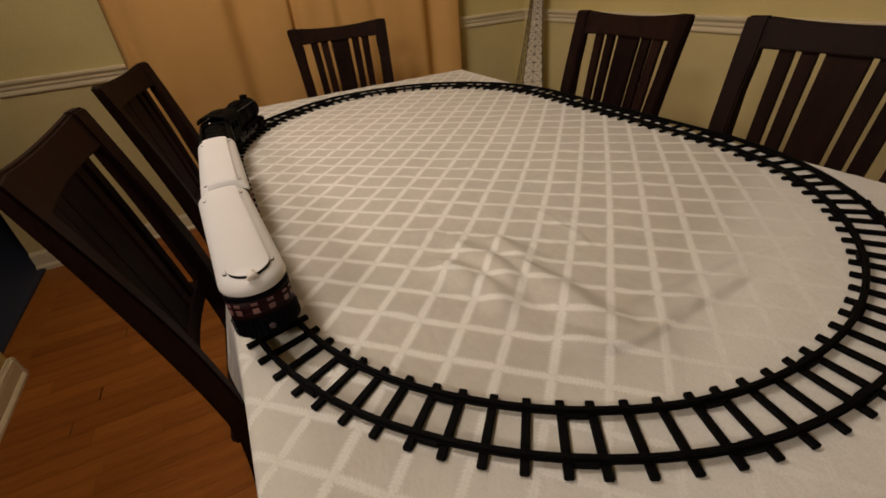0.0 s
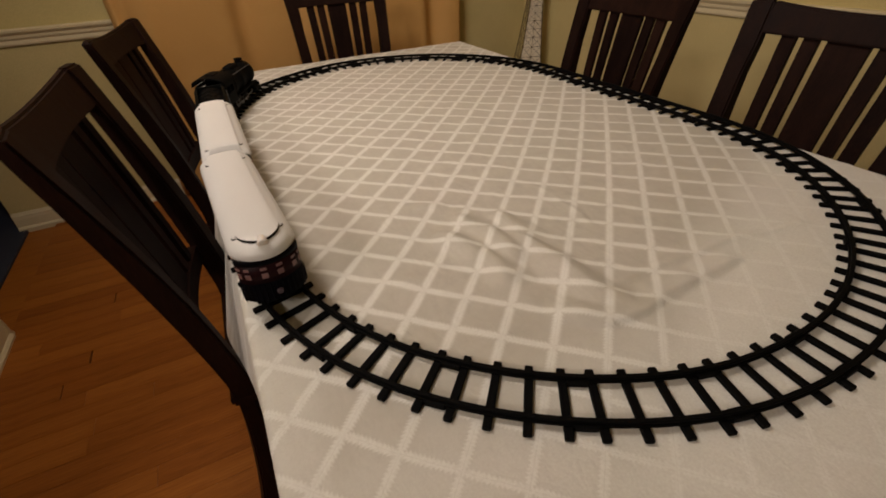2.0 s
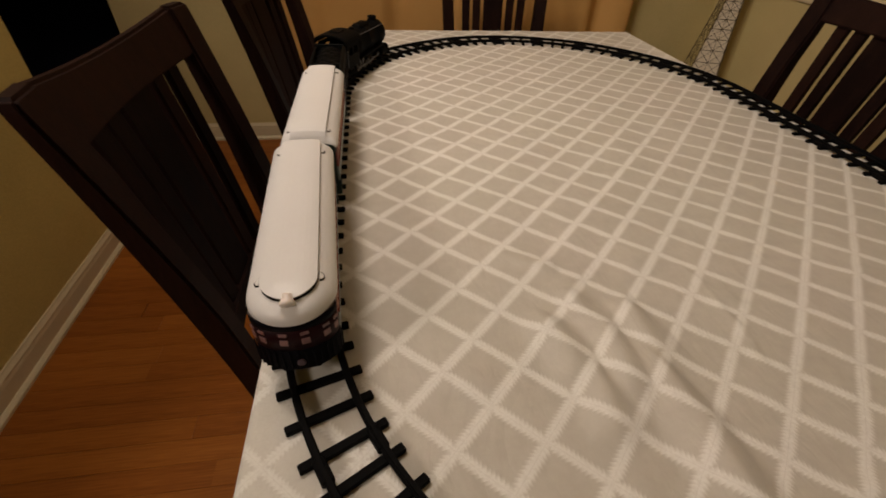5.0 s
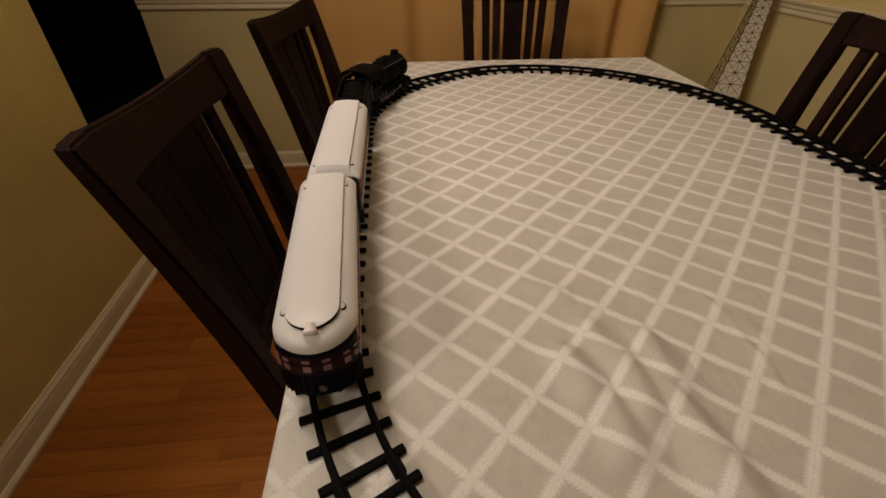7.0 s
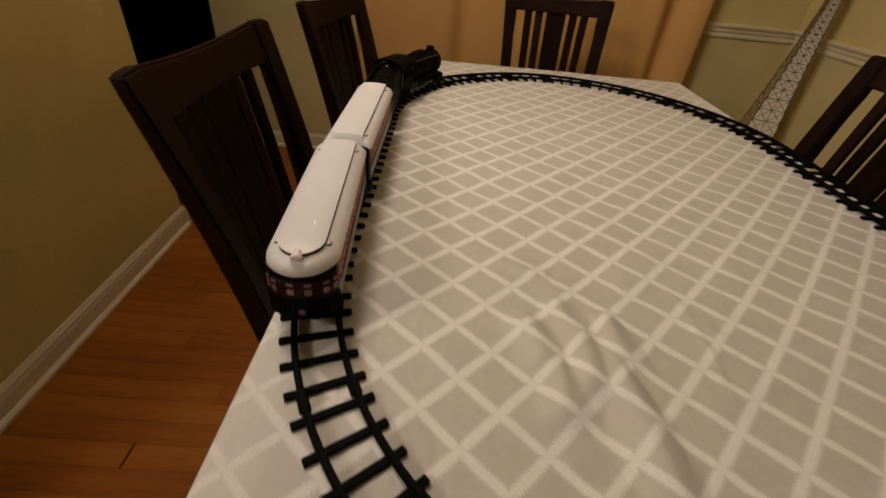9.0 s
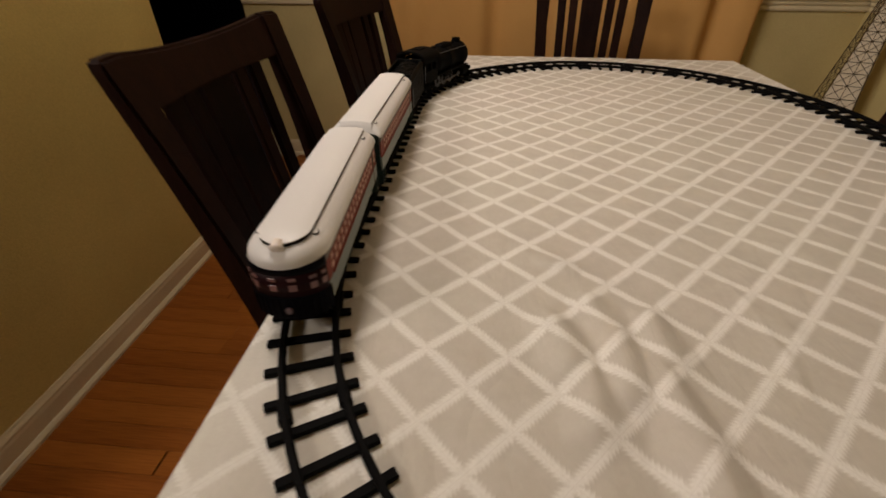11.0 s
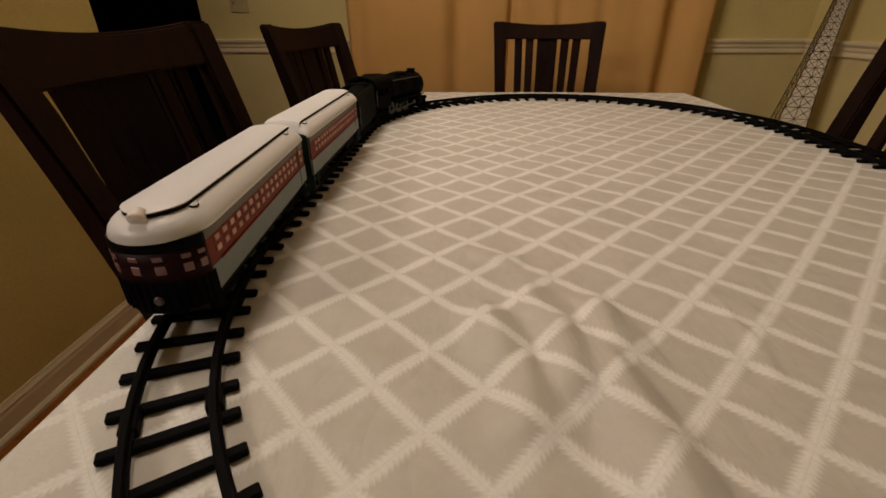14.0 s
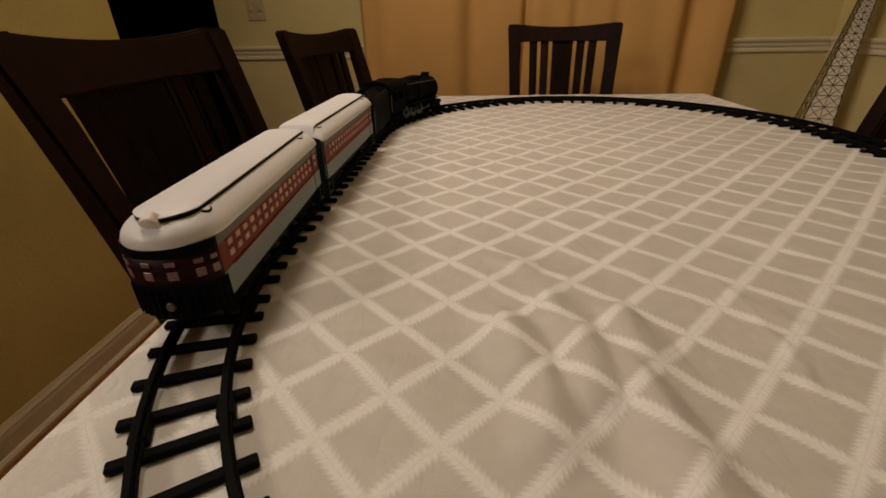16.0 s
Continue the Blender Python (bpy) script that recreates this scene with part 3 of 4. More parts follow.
def tablecloth():
    """Top, rounded edge and hanging skirt as one sheet."""
    drop, rad = 0.24, 0.012

    def stations(a, b, c, d):
        """From a to b, closer together between c and d where the folds are."""
        inner = []
        for p, q, step in ((a, c, 0.0085), (c, d, 0.0045), (d, b, 0.0085)):
            n = round((q - p) / step)
            inner += [p + (q - p) * k / n for k in range(n)]
        inner.append(b)
        before = [(a, -1.0 * k) for k in range(9, 0, -1)]
        return [(p[0], p[1]) for p in before] + [(v, 0.0) for v in inner] + [(b, 1.0 * k) for k in range(1, 10)]

    def fall(k):
        """Outward and downward way of the k-th ring past the edge."""
        k = abs(k)
        if k <= 4:
            a = k / 4 * math.pi / 2
            return rad * math.sin(a), rad * (1 - math.cos(a))
        return rad + 0.004 * (k - 4), rad + (drop - rad) * (k - 4) / 5

    xs, ys = stations(TX0 + rad, TX1 - rad, -0.32, 0.14), stations(TY0 + rad, TY1 - rad, -0.82, -0.34)
    rows = []
    for y, ky in ys:
        row = []
        for x, kx in xs:
            ox, dx = fall(kx) if kx else (0, 0)
            oy, dy = fall(ky) if ky else (0, 0)
            px, py = x + math.copysign(ox, kx), y + math.copysign(oy, ky)
            down = max(dx, dy)
            if down > 0.03:
                wave = 0.5 + 0.5 * math.sin(11 * (x + y) + 2.2 * math.sin(5 * (x - y)))
                px += math.copysign(1, kx) * wave * 0.05 * down / drop if kx else 0
                py += math.copysign(1, ky) * wave * 0.05 * down / drop if ky else 0
            row.append((px, py, T - down + (cloth_height(x, y) if not kx and not ky else 0.0)))
        rows.append(row)
    return loft(rows)


cloth = part("tablecloth", tablecloth(), CLOTH, smooth=True)
tagged(cloth, "white damask tablecloth with a woven diamond lattice, creased in places", "tablecloth")


# ---- chairs ----
def chair(m, label):
    """Origin on the floor; the sitter looks along -y."""
    ch = thing("dining_chair", m, label, "chair", "chairs round the table")
    top, seat = 1.027, 0.46

    def back(z):
        """How far back the back stands at a height."""
        k = (z - seat) / (top - seat)
        return 0.195 + (0.105 * k ** 1.25 if k > 0 else 0.06 * (-k * 1.25) ** 1.6)

    def half(z):
        """Half the outer width of the back at a height."""
        k = max(0.0, (z - seat) / (top - seat))
        return 0.204 + 0.028 * k + 0.006 * k ** 4

    def bow(x):
        return 0.030 * (1 - (x / 0.24) ** 2)

    for side in (-1, 1):
        rows = []
        for k in range(18):
            z = (top - 0.024) * k / 14 if k <= 14 else top - (0.012, 0.004, 0.0)[k - 15]
            cut = (0.0005, 0.002, 0.005)[k - 15] if k > 14 else 0.0    # rounded shoulder
            xo = side * (half(z) - cut)
            xi = side * (half(z) - 0.0465 - (0.006 if z > 0.9 else 0))
            y = back(z)
            t = 0.043 - 0.022 * max(0.0, (z - 0.70) / (top - 0.70)) ** 1.2
            rows.append([(xo, y - 0.002, z), (xi, y + 0.006, z), (xi, y + 0.006 - t, z), (xo, y - 0.002 - t, z)])
        bm = loft(rows, True)
        bmesh.ops.recalc_face_normals(bm, faces=bm.faces)
        bmesh.ops.bevel(bm, geom=[e for e in bm.edges if len(e.link_faces) == 2 and e.calc_face_angle(0) > 0.6], offset=0.004, segments=2, affect="EDGES")
        part("back_post", bm, WOOD, ch)
    # crest rail: bowed in plan, its top edge dipping a little in the middle
    rows = []
    wide = half(top) - 0.050
    for k in range(17):
        x = -wide + 2 * wide * k / 16
        zt = top - 0.001 - 0.012 * (1 - (x / wide) ** 2)
        zb = top - 0.071
        yt, yb = back(zt) + bow(x) * 0.75, back(zb) + bow(x) * 0.75
        rows.append([(x, yt - 0.004, zt), (x, yb - 0.002, zb), (x, yb - 0.026, zb), (x, yt - 0.019, zt)])
    bm = loft(rows, True)
    bmesh.ops.recalc_face_normals(bm, faces=bm.faces)
    bmesh.ops.bevel(bm, geom=[e for e in bm.edges if len(e.link_faces) == 2 and e.calc_face_angle(0) > 0.6], offset=0.004, segments=2, affect="EDGES")
    part("crest_rail", bm, WOOD, ch)
    zl = 0.60
    rows = []
    for k in range(13):
        x = -0.165 + 0.33 * k / 12
        y = back(zl) + bow(x) * 0.95
        rows.append([(x, y, zl + 0.022), (x, y - 0.002, zl - 0.022), (x, y - 0.022, zl - 0.022), (x, y - 0.020, zl + 0.022)])
    bm = loft(rows, True)
    bmesh.ops.recalc_face_normals(bm, faces=bm.faces)
    part("lower_rail", bm, WOOD, ch)

    def slat(x, w):
        rows = []
        for k in range(7):
            z = zl + 0.020 + (top - 0.069 - zl - 0.020) * k / 6
            f = half(z) / half(top)
            y = back(z) + bow(x) * 0.95
            rows.append([((x - w / 2) * f, y - 0.006, z), ((x + w / 2) * f, y - 0.006, z), ((x + w / 2) * f, y - 0.018, z), ((x - w / 2) * f, y - 0.018, z)])
        bm = loft(rows, True)
        bmesh.ops.recalc_face_normals(bm, faces=bm.faces)
        return bm

    part("splat", slat(0, 0.088), WOOD, ch)
    for side in (-1, 1):
        part("slat", slat(side * 0.078, 0.0345), WOOD, ch)
        part("slat", slat(side * 0.128, 0.0345), WOOD, ch)
    # seat with rounded front, aprons and front legs
    out = [(-0.205, 0.205), (-0.235, -0.17), (-0.222, -0.205), (-0.19, -0.222), (0.19, -0.222), (0.222, -0.205), (0.235, -0.17), (0.205, 0.205)]
    bm = prism(out, 0.435, 0.462)
    bmesh.ops.recalc_face_normals(bm, faces=bm.faces)
    bmesh.ops.bevel(bm, geom=bm.edges[:], offset=0.006, segments=2, affect="EDGES")
    part("seat", bm, WOOD, ch)
    part("apron", box(-0.18, 0.18, -0.205, -0.185, 0.375, 0.4349, 0.002), WOOD, ch)
    for side in (-1, 1):
        part("apron", box(side * 0.207 - 0.01, side * 0.207 + 0.01, -0.165, 0.165, 0.375, 0.4349, 0.002), WOOD, ch)
        lx = side * 0.205
        part("front_leg", loft([[(lx + sx * w, -0.19 + sy * w, z) for sx, sy in ((-1, -1), (1, -1), (1, 1), (-1, 1))] for z, w in ((0, 0.016), (0.3, 0.021), (0.4349, 0.021))], True), WOOD, ch)
        part("stretcher", box(side * 0.205 - 0.009, side * 0.205 + 0.009, -0.17, 0.20, 0.17, 0.20, 0.002), WOOD, ch)
    return ch


DARK = "dark espresso wooden slat-back dining chair"
first = chair(pose(0.062, 1.052, 0, 0, 0, -4), DARK + " before the curtain")
for x, y, turn, wide, tall, note in ((-0.496, -0.1605, 88.3, 0.954, 0.998, " pushed in beside the doorway"), (-0.476, 0.569, 80.1, 0.98, 0.989, " pushed in near the curtain"),
                                     (0.433, 0.131, -91.0, 1.0, 1.003, " beside the wire tower"), (0.445, -0.486, -91.0, 1.015, 1.003, " along the chair-rail wall")):
    c = copy_thing(first, pose(x, y, 0, 0, 0, turn) @ Matrix.Diagonal((wide, 1, tall, 1)))
    c["label"] = DARK + note
first.scale = (1.018, 1, 0.989)

# ---- toy track ----
R, STRAIGHT = 0.5856, 0.636
LOOP = 2 * math.pi * R + 2 * STRAIGHT


def oval(s):
    """Place and heading (degrees from +y, to the left) at a length along the loop, clockwise seen from above from the west side's middle."""
    s %= LOOP
    h = STRAIGHT / 2
    if s < h:
        return -R, s, 0.0
    s -= h
    if s < math.pi * R:
        a = s / R
        return -R * math.cos(a), h + R * math.sin(a), -math.degrees(a)
    s -= math.pi * R
    if s < STRAIGHT:
        return R, h - s, -180.0
    s -= STRAIGHT
    if s < math.pi * R:
        a = s / R
        return R * math.cos(a), -h - R * math.sin(a), -180 - math.degrees(a)
    s -= math.pi * R
    return -R, -h + s, 0.0


def lying(s):
    """The oval's middle line as it lies: its loose joints give, so that the west side is pressed in and the south end bulges a little."""
    x, y, a = oval(s)
    push = 0.0145 * ease(y, -0.70, -0.32) * ease(-x, 0.05, 0.35) if x < 0 else 0.0050 * ease(x, 0.3, 0.5) * ease(y, -0.72, -0.40)
    if y < -0.4:
        push -= 0.009 * ease(0.5 - abs(x), 0.0, 0.4) - 0.002 * ease(-x, 0.1, 0.3)
    return x + push * math.cos(radians(a)), y + push * math.sin(radians(a))


def on_loop(s):
    """Place and heading on the loop as it lies."""
    (x0, y0), (x, y), (x1, y1) = lying(s - 0.01), lying(s), lying(s + 0.01)
    return x, y, -math.degrees(math.atan2(x1 - x0, y1 - y0))


# slack in the joints: how far pieces have slipped along the loop, by piece number
SLIP = ((4, 0.0), (18, 0.0), (20, -0.010), (22, -0.003), (23, 0.0), (26, 0.0), (27, -0.002), (28.5, 0.0), (30, 0.0045), (31, 0.006), (32, 0.009))


def piece_place(k, f):
    """Length along the loop at the share f of track piece k: 4 straight pieces, 12 bends, 4 straight, 12 bends."""
    bend, straight = math.pi * R / 12, STRAIGHT / 4
    at = k + f
    s = straight * min(at, 4) + bend * max(0, min(at - 4, 12)) + straight * max(0, min(at - 16, 4)) + bend * max(0, at - 20)
    for (a, u), (b, v) in zip(SLIP, SLIP[1:]):
        if a <= at <= b:
            s += u + (v - u) * (at - a) / (b - a)
    return s - STRAIGHT / 2


ZT = T + 0.0005
track = thing("toy_railway_track", pose(0, 0, ZT), "black plastic toy railway track laid as an oval on the cloth", "toy track")
RAILS = (-0.0262, 0.0302)
tie = None
tie_bm = box(-0.0448, 0.0474, -0.0050, 0.0050, 0.0, 0.006, 0.0012)
places = [-0.308 + 0.0368 * (k + 0.5) for k in range(17)]
places += [piece_place(k, 0.5 + (q - 1.5) * 0.2575) for k in range(4, 32) for q in range(4)]
for s in places:
    x, y, a = on_loop(s)
    m = pose(x, y, 0, 0, 0, a)
    if tie is None:
        tie = part("tie", tie_bm, TRACK, track)
        tie.matrix_basis = m
    else:
        again(tie, m, track)
for off in RAILS:
    n = 256
    bm = bmesh.new()
    rings = []
    for k in range(n):
        x, y, a = on_loop(LOOP * k / n)
        c, s = math.cos(radians(a)), math.sin(radians(a))
        ring = []
        for u, v in ((-0.0042, 0.0061), (-0.0042, 0.0085), (-0.0021, 0.0095), (-0.0028, 0.0137), (-0.0021, 0.0147), (0.0021, 0.0147), (0.0028, 0.0137), (0.0021, 0.0095), (0.0042, 0.0085), (0.0042, 0.0061)):
            ring.append(bm.verts.new((x + (off + u) * c, y + (off + u) * s, v)))
        rings.append(ring)
    for k in range(n):
        p, q = rings[k], rings[(k + 1) % n]
        for j in range(10):
            bm.faces.new((p[j], q[j], q[(j + 1) % 10], p[(j + 1) % 10]))
    bmesh.ops.recalc_face_normals(bm, faces=bm.faces)
    part("rail", bm, TRACK, track)
# joiner shoes where the track pieces meet
shoe = None
for k in range(4, 33):
    x, y, a = on_loop(piece_place(k, 0.0))
    for off in RAILS:
        c, s = math.cos(radians(a)), math.sin(radians(a))
        m = pose(x + off * c, y + off * s, 0, 0, 0, a)
        if shoe is None:
            shoe = part("joiner", box(-0.0064, 0.0064, -0.013, 0.013, 0.0, 0.0100, 0.0015), TRACK, track)
            shoe.matrix_basis = m
        else:
            again(shoe, m, track)

# ---- toy train ----
RT = 0.0150       # top of the rail over the cloth, before a car is scaled
SMALL = (0.90, 0.92, 0.957)


def car_pose(s, reach, scale):
    """A car standing on the rails with its middle at length s, its bogies that far before and behind."""
    (x0, y0, a0), (x1, y1, a1) = on_loop(s - reach), on_loop(s + reach)
    mid = (RAILS[0] + RAILS[1]) / 2
    turn = -math.degrees(math.atan2(x1 - x0, y1 - y0))
    x, y = (x0 + x1) / 2 + mid * math.cos(radians(turn)), (y0 + y1) / 2 + mid * math.sin(radians(turn))
    return pose(x, y, ZT, 0, 0, turn) @ Matrix.Diagonal((*scale, 1))


def bogie(parent, y, wheels=2, gap=0.042):
    """A black truck with its wheels, under a car; y along the car."""
    fr = part("bogie", box(-0.034, -0.029, y - 0.042, y + 0.042, RT + 0.004, RT + 0.014, 0.0015), BLACK, parent)
    bm = box(0.029, 0.034, y - 0.042, y + 0.042, RT + 0.004, RT + 0.014, 0.0015)
    box(-0.029, 0.029, y - 0.010, y + 0.010, RT + 0.006, RT + 0.016, 0.001, 1, bm)
    part("bogie_bolster", bm, BLACK, fr)
    for k in range(wheels):
        wy = y + (k - (wheels - 1) / 2) * gap
        for side in (-1, 1):
            prof = [(0.0135, 0), (0.0135, 0.0015), (0.0110, 0.002), (0.0110, 0.0065), (0.008, 0.0065), (0.0075, 0.0050), (0.003, 0.0050), (0.003, 0.0075)]
            bm = lathe([(r, side * (0.0245 + d)) for r, d in prof], 20, "X", (0, wy, RT + 0.0111))
            bmesh.ops.recalc_face_normals(bm, faces=bm.faces)
            part("wheel", bm, BLACK, fr, smooth=False)
        part("axle", rod((-0.026, wy, RT + 0.0111), (0.026, wy, RT + 0.0111), 0.0018, n=8), SILVER, fr)
    return fr


def half_plan(y, y0, y1, w, rear_round, front_round):
    """Half width of a car's outline at y, with rounded ends."""
    if y < y0 + rear_round:
        k = (y0 + rear_round - y) / rear_round
        return w * math.sqrt(max(0.0, 1 - k * k * 0.998))
    if y > y1 - front_round:
        k = (y - y1 + front_round) / front_round
        return w * (1 - 0.06 * k * k)
    return w


def coach(m, length, observation, label):
    """A passenger coach; y runs forward, z up from the cloth."""
    car = thing("toy_train_car", m, label, "toy train", "toy train cars")
    y0, y1, w = -length / 2, length / 2, 0.0455
    eave, crown = 0.1105, 0.1325
    rear = 0.050 if observation else 0.0
    body_rear = 0.030 if observation else 0.0

    def ys(n, a=y0, b=y1, tight=0.0):
        if tight:
            return [a + tight * (1 - math.cos(math.pi / 2 * k / 10)) for k in range(10)] + [a + tight + (b - a - tight) * k / n for k in range(n + 1)]
        return [a + (b - a) * k / n for k in range(n + 1)]

    # roof shell: a flat-crowned arch that curls down at the ends
    def arch(s, y):
        """Height over the eave at s in -1..1 across."""
        up = (1 - abs(s) ** 2.7) ** (1 / 1.9)
        d0, d1 = y - y0, y1 - y
        end = 1.0
        span = 0.045 if observation else 0.018
        if d0 < span:
            end = min(end, math.sqrt(max(0.0, 1 - (1 - d0 / span) ** 2)) * (1 - 0.12) + 0.12)
        if d1 < 0.014:
            end = min(end, 0.55 + 0.45 * math.sqrt(max(0.0, 1 - (1 - d1 / 0.014) ** 2)))
        return (crown - eave) * up * end

    rows = []
    for y in ys(40, y0, y1, rear or 0.018):
        hw = half_plan(y, y0, y1, w + 0.0030, rear, 0.012) if rear else (w + 0.0030) * (1 - 0.05 * max(0, 1 - min(y - y0, y1 - y) / 0.012) ** 2)
        hw = max(hw, 0.0015)
        row = [(hw * 0.985, y, eave - 0.0006)]
        for k in range(25):
            s = math.cos(math.pi * k / 24)
            row.append((hw * s, y, eave + arch(s, y)))
        row.append((-hw * 0.985, y, eave - 0.0006))
        rows.append(row)
    bm = loft(rows, True)
    bmesh.ops.recalc_face_normals(bm, faces=bm.faces)
    roof = part("roof", bm, ROOF, car, "smooth white arched roof", smooth=True)

    # lid of the battery box with the dark seam round it
    def lid(grow, lift, a, b):
        rows = []
        for y in ys(30, a - grow, b + grow, 0.03 if observation else 0.0):
            if observation:
                hw = half_plan(y, a - grow, b + grow, 0.0300 + grow, 0.030, 0.001)
            else:
                hw = 0.0300 + grow
            hw = max(hw, 0.001)
            row = []
            for k in range(13):
                x = hw * math.cos(math.pi * k / 12)
                row.append((x, y, eave + arch(x / (w + 0.0030), y) + lift))
            rows.append(row)
        bm = loft(rows)
        for f in bm.faces:
            if f.normal.z < 0:
                f.normal_flip()
        return bm

    la, lb = y0 + (0.016 if observation else 0.010), y1 - 0.004
    seam = lid(-0.0002, -0.0008, la, lb)
    top = bmesh.ops.extrude_face_region(seam, geom=seam.faces[:])["geom"]
    bmesh.ops.translate(seam, vec=(0, 0, 0.0046), verts=[g for g in top if isinstance(g, bmesh.types.BMVert)])
    bmesh.ops.recalc_face_normals(seam, faces=seam.faces)
    part("roof_seam", seam, GROOVE, roof, "black seam under the lid's edge")
    plate = lid(0.0, 0.0037, la, lb)
    top = bmesh.ops.extrude_face_region(plate, geom=plate.faces[:])["geom"]
    bmesh.ops.translate(plate, vec=(0, 0, 0.0009), verts=[g for g in top if isinstance(g, bmesh.types.BMVert)])
    bmesh.ops.recalc_face_normals(plate, faces=plate.faces)
    part("roof_lid", plate, ROOF, roof)
    if not observation:
        # the lid's rear edge runs down flush into the roof
        rows = []
        for y, up in ((la - 0.0085, 0.0003), (la - 0.0050, 0.0024), (la - 0.0020, 0.0040), (la - 0.0003, 0.0046)):
            xs = [0.0300 * math.cos(math.pi * k / 12) for k in range(13)]
            rows.append([(x, y, eave + arch(x / (w + 0.0030), y) + up) for x in xs] + [(x, y, eave + arch(x / (w + 0.0030), y) - 0.002) for x in xs[::-1]])
        bm = loft(rows, True)
        bmesh.ops.recalc_face_normals(bm, faces=bm.faces)
        part("lid_end", bm, ROOF, roof)
    for y in (la + (0.033 if observation else 0.016), lb - 0.035):
        for side in (-1, 1):
            x = side * 0.0312
            z = eave + arch(x / (w + 0.003), y)
            out = [(0.0056 * math.cos(math.pi * k / 10), 0.0046 * math.sin(math.pi * k / 10)) for k in range(11)]
            c = turned(prism(out, 0.0, 0.0010), pose(x, y, z + 0.0006, -21, 0, -90 * side))
            bmesh.ops.recalc_face_normals(c, faces=c.faces)
            part("clip", c, ROOF, roof)
            c = turned(prism([(1.22 * a, 1.3 * b) for a, b in out], -0.0006, 0.0005), pose(x, y, z + 0.0004, -21, 0, -90 * side))
            bmesh.ops.recalc_face_normals(c, faces=c.faces)
            part("clip_gap", c, GROOVE, roof)
    if observation:
        z = eave + arch(0, la + 0.006)
        bm = lathe([(0.0, 0.006), (0.0048, 0.006), (0.0054, 0.002), (0.0068, -0.001), (0.0082, -0.003), (0.0084, -0.0052), (0.0072, -0.0066), (0.0030, -0.0072), (0.0, -0.0066)], 24, "Y")
        part("roof_lamp", turned(bm, pose(0, la - 0.0005, z + 0.0018, 32)), CLEAR, roof, "frosted knob-shaped lamp", smooth=True)

    # side walls: grey skirt, red window band, taupe letterboard, each with its own small step
    def wall(name, z0, z1, ww, mat, lab=""):
        rows = []
        for z in (z0, z1):
            right, left = [], []
            for y in ys(16, y0 + 0.004, y1 - 0.006, body_rear):
                hw = half_plan(y, y0 + 0.004, y1, ww, body_rear, 0.001) if body_rear else ww
                hw = max(hw, 0.002)
                right.append((hw, y, z))
                left.append((-hw, y, z))
            rows.append(right + left[::-1])
        bm = loft(rows, True)
        bmesh.ops.recalc_face_normals(bm, faces=bm.faces)
        return part(name, bm, mat, car, lab)

    wall("letterboard", 0.1006, eave - 0.0002, w, TAUPE)
    band = wall("window_band", 0.0725, 0.1006, w - 0.0006, RED, "brick-red window band")
    wall("skirt", 0.0465, 0.0725, w + 0.0004, GREY, "grey-green lower side")
    part("sill_strip", box(-w - 0.0012, w + 0.0012, y0 + (0.05 if observation else 0.006), y1 - 0.008, 0.0712, 0.0729, 0.0004), RED, band)
    # a long row of window pairs and a single pair by the front door
    first_pane = 0.0511 if observation else 0.0327
    along = [first_pane + 0.01847 * k for k in range(16 if observation else 17)] + [length - 0.024]
    pane = None
    for side in (-1, 1):
        for y in along:
            for z in (0.0838, 0.0949):
                mm = pose(side * (w + 0.0001), y0 + y, z)
                if pane is None:
                    pane = part("window", box(-0.0009, 0.0009, -0.0047, 0.0047, -0.0032, 0.0032, 0.0006), PANE, band)
                    pane.matrix_basis = mm
                else:
                    again(pane, mm, band)
        part("door_post", box(*sorted((side * (w - 0.001), side * (w + 0.0012))), y1 - 0.0372, y1 - 0.0342, 0.0470, eave - 0.003, 0.0005), TAUPE, car)
    part("floor_pan", box(-0.036, 0.036, y0 + (0.035 if observation else 0.02), y1 - 0.02, 0.0300, 0.0466, 0.001), BLACK, car)
    # ends
    for y, sgn in ((y1 - 0.006, 1),) if observation else ((y1 - 0.006, 1), (y0 + 0.004, -1)):
        a, b = sorted((y, y + sgn * 0.005))
        rows = []
        for yy in (a, b):
            rows.append([(0.0432, yy, 0.0460), (0.0432, yy, eave)] + [(0.0432 * math.cos(math.pi * k / 12), yy, eave + 0.007 * math.sin(math.pi * k / 12) ** 0.8) for k in range(1, 12)] + [(-0.0432, yy, eave), (-0.0432, yy, 0.0460)])
        bm = loft(rows, True)
        bmesh.ops.recalc_face_normals(bm, faces=bm.faces)
        endp = part("end_wall", bm, GREEN, car, "dark green end wall with a door")
        c, d = sorted((y + sgn * 0.0051, y + sgn * 0.0070))
        part("end_door", box(-0.014, 0.014, c, d, 0.042, 0.112, 0.001), GREEN, endp)
        part("door_window", box(-0.008, 0.008, *sorted((y + sgn * 0.0071, y + sgn * 0.0078)), 0.084, 0.104, 0.001), NAVY, endp)
        for sx in (-0.028, 0.028):
            bm = lathe([(0.0042, 0), (0.0056, 0.0006), (0.0056, 0.0018), (0.0042, 0.0022)], 16, "Y", (sx, y + sgn * 0.0052, 0.088))
            part("marker_ring", bm, GREY, endp)
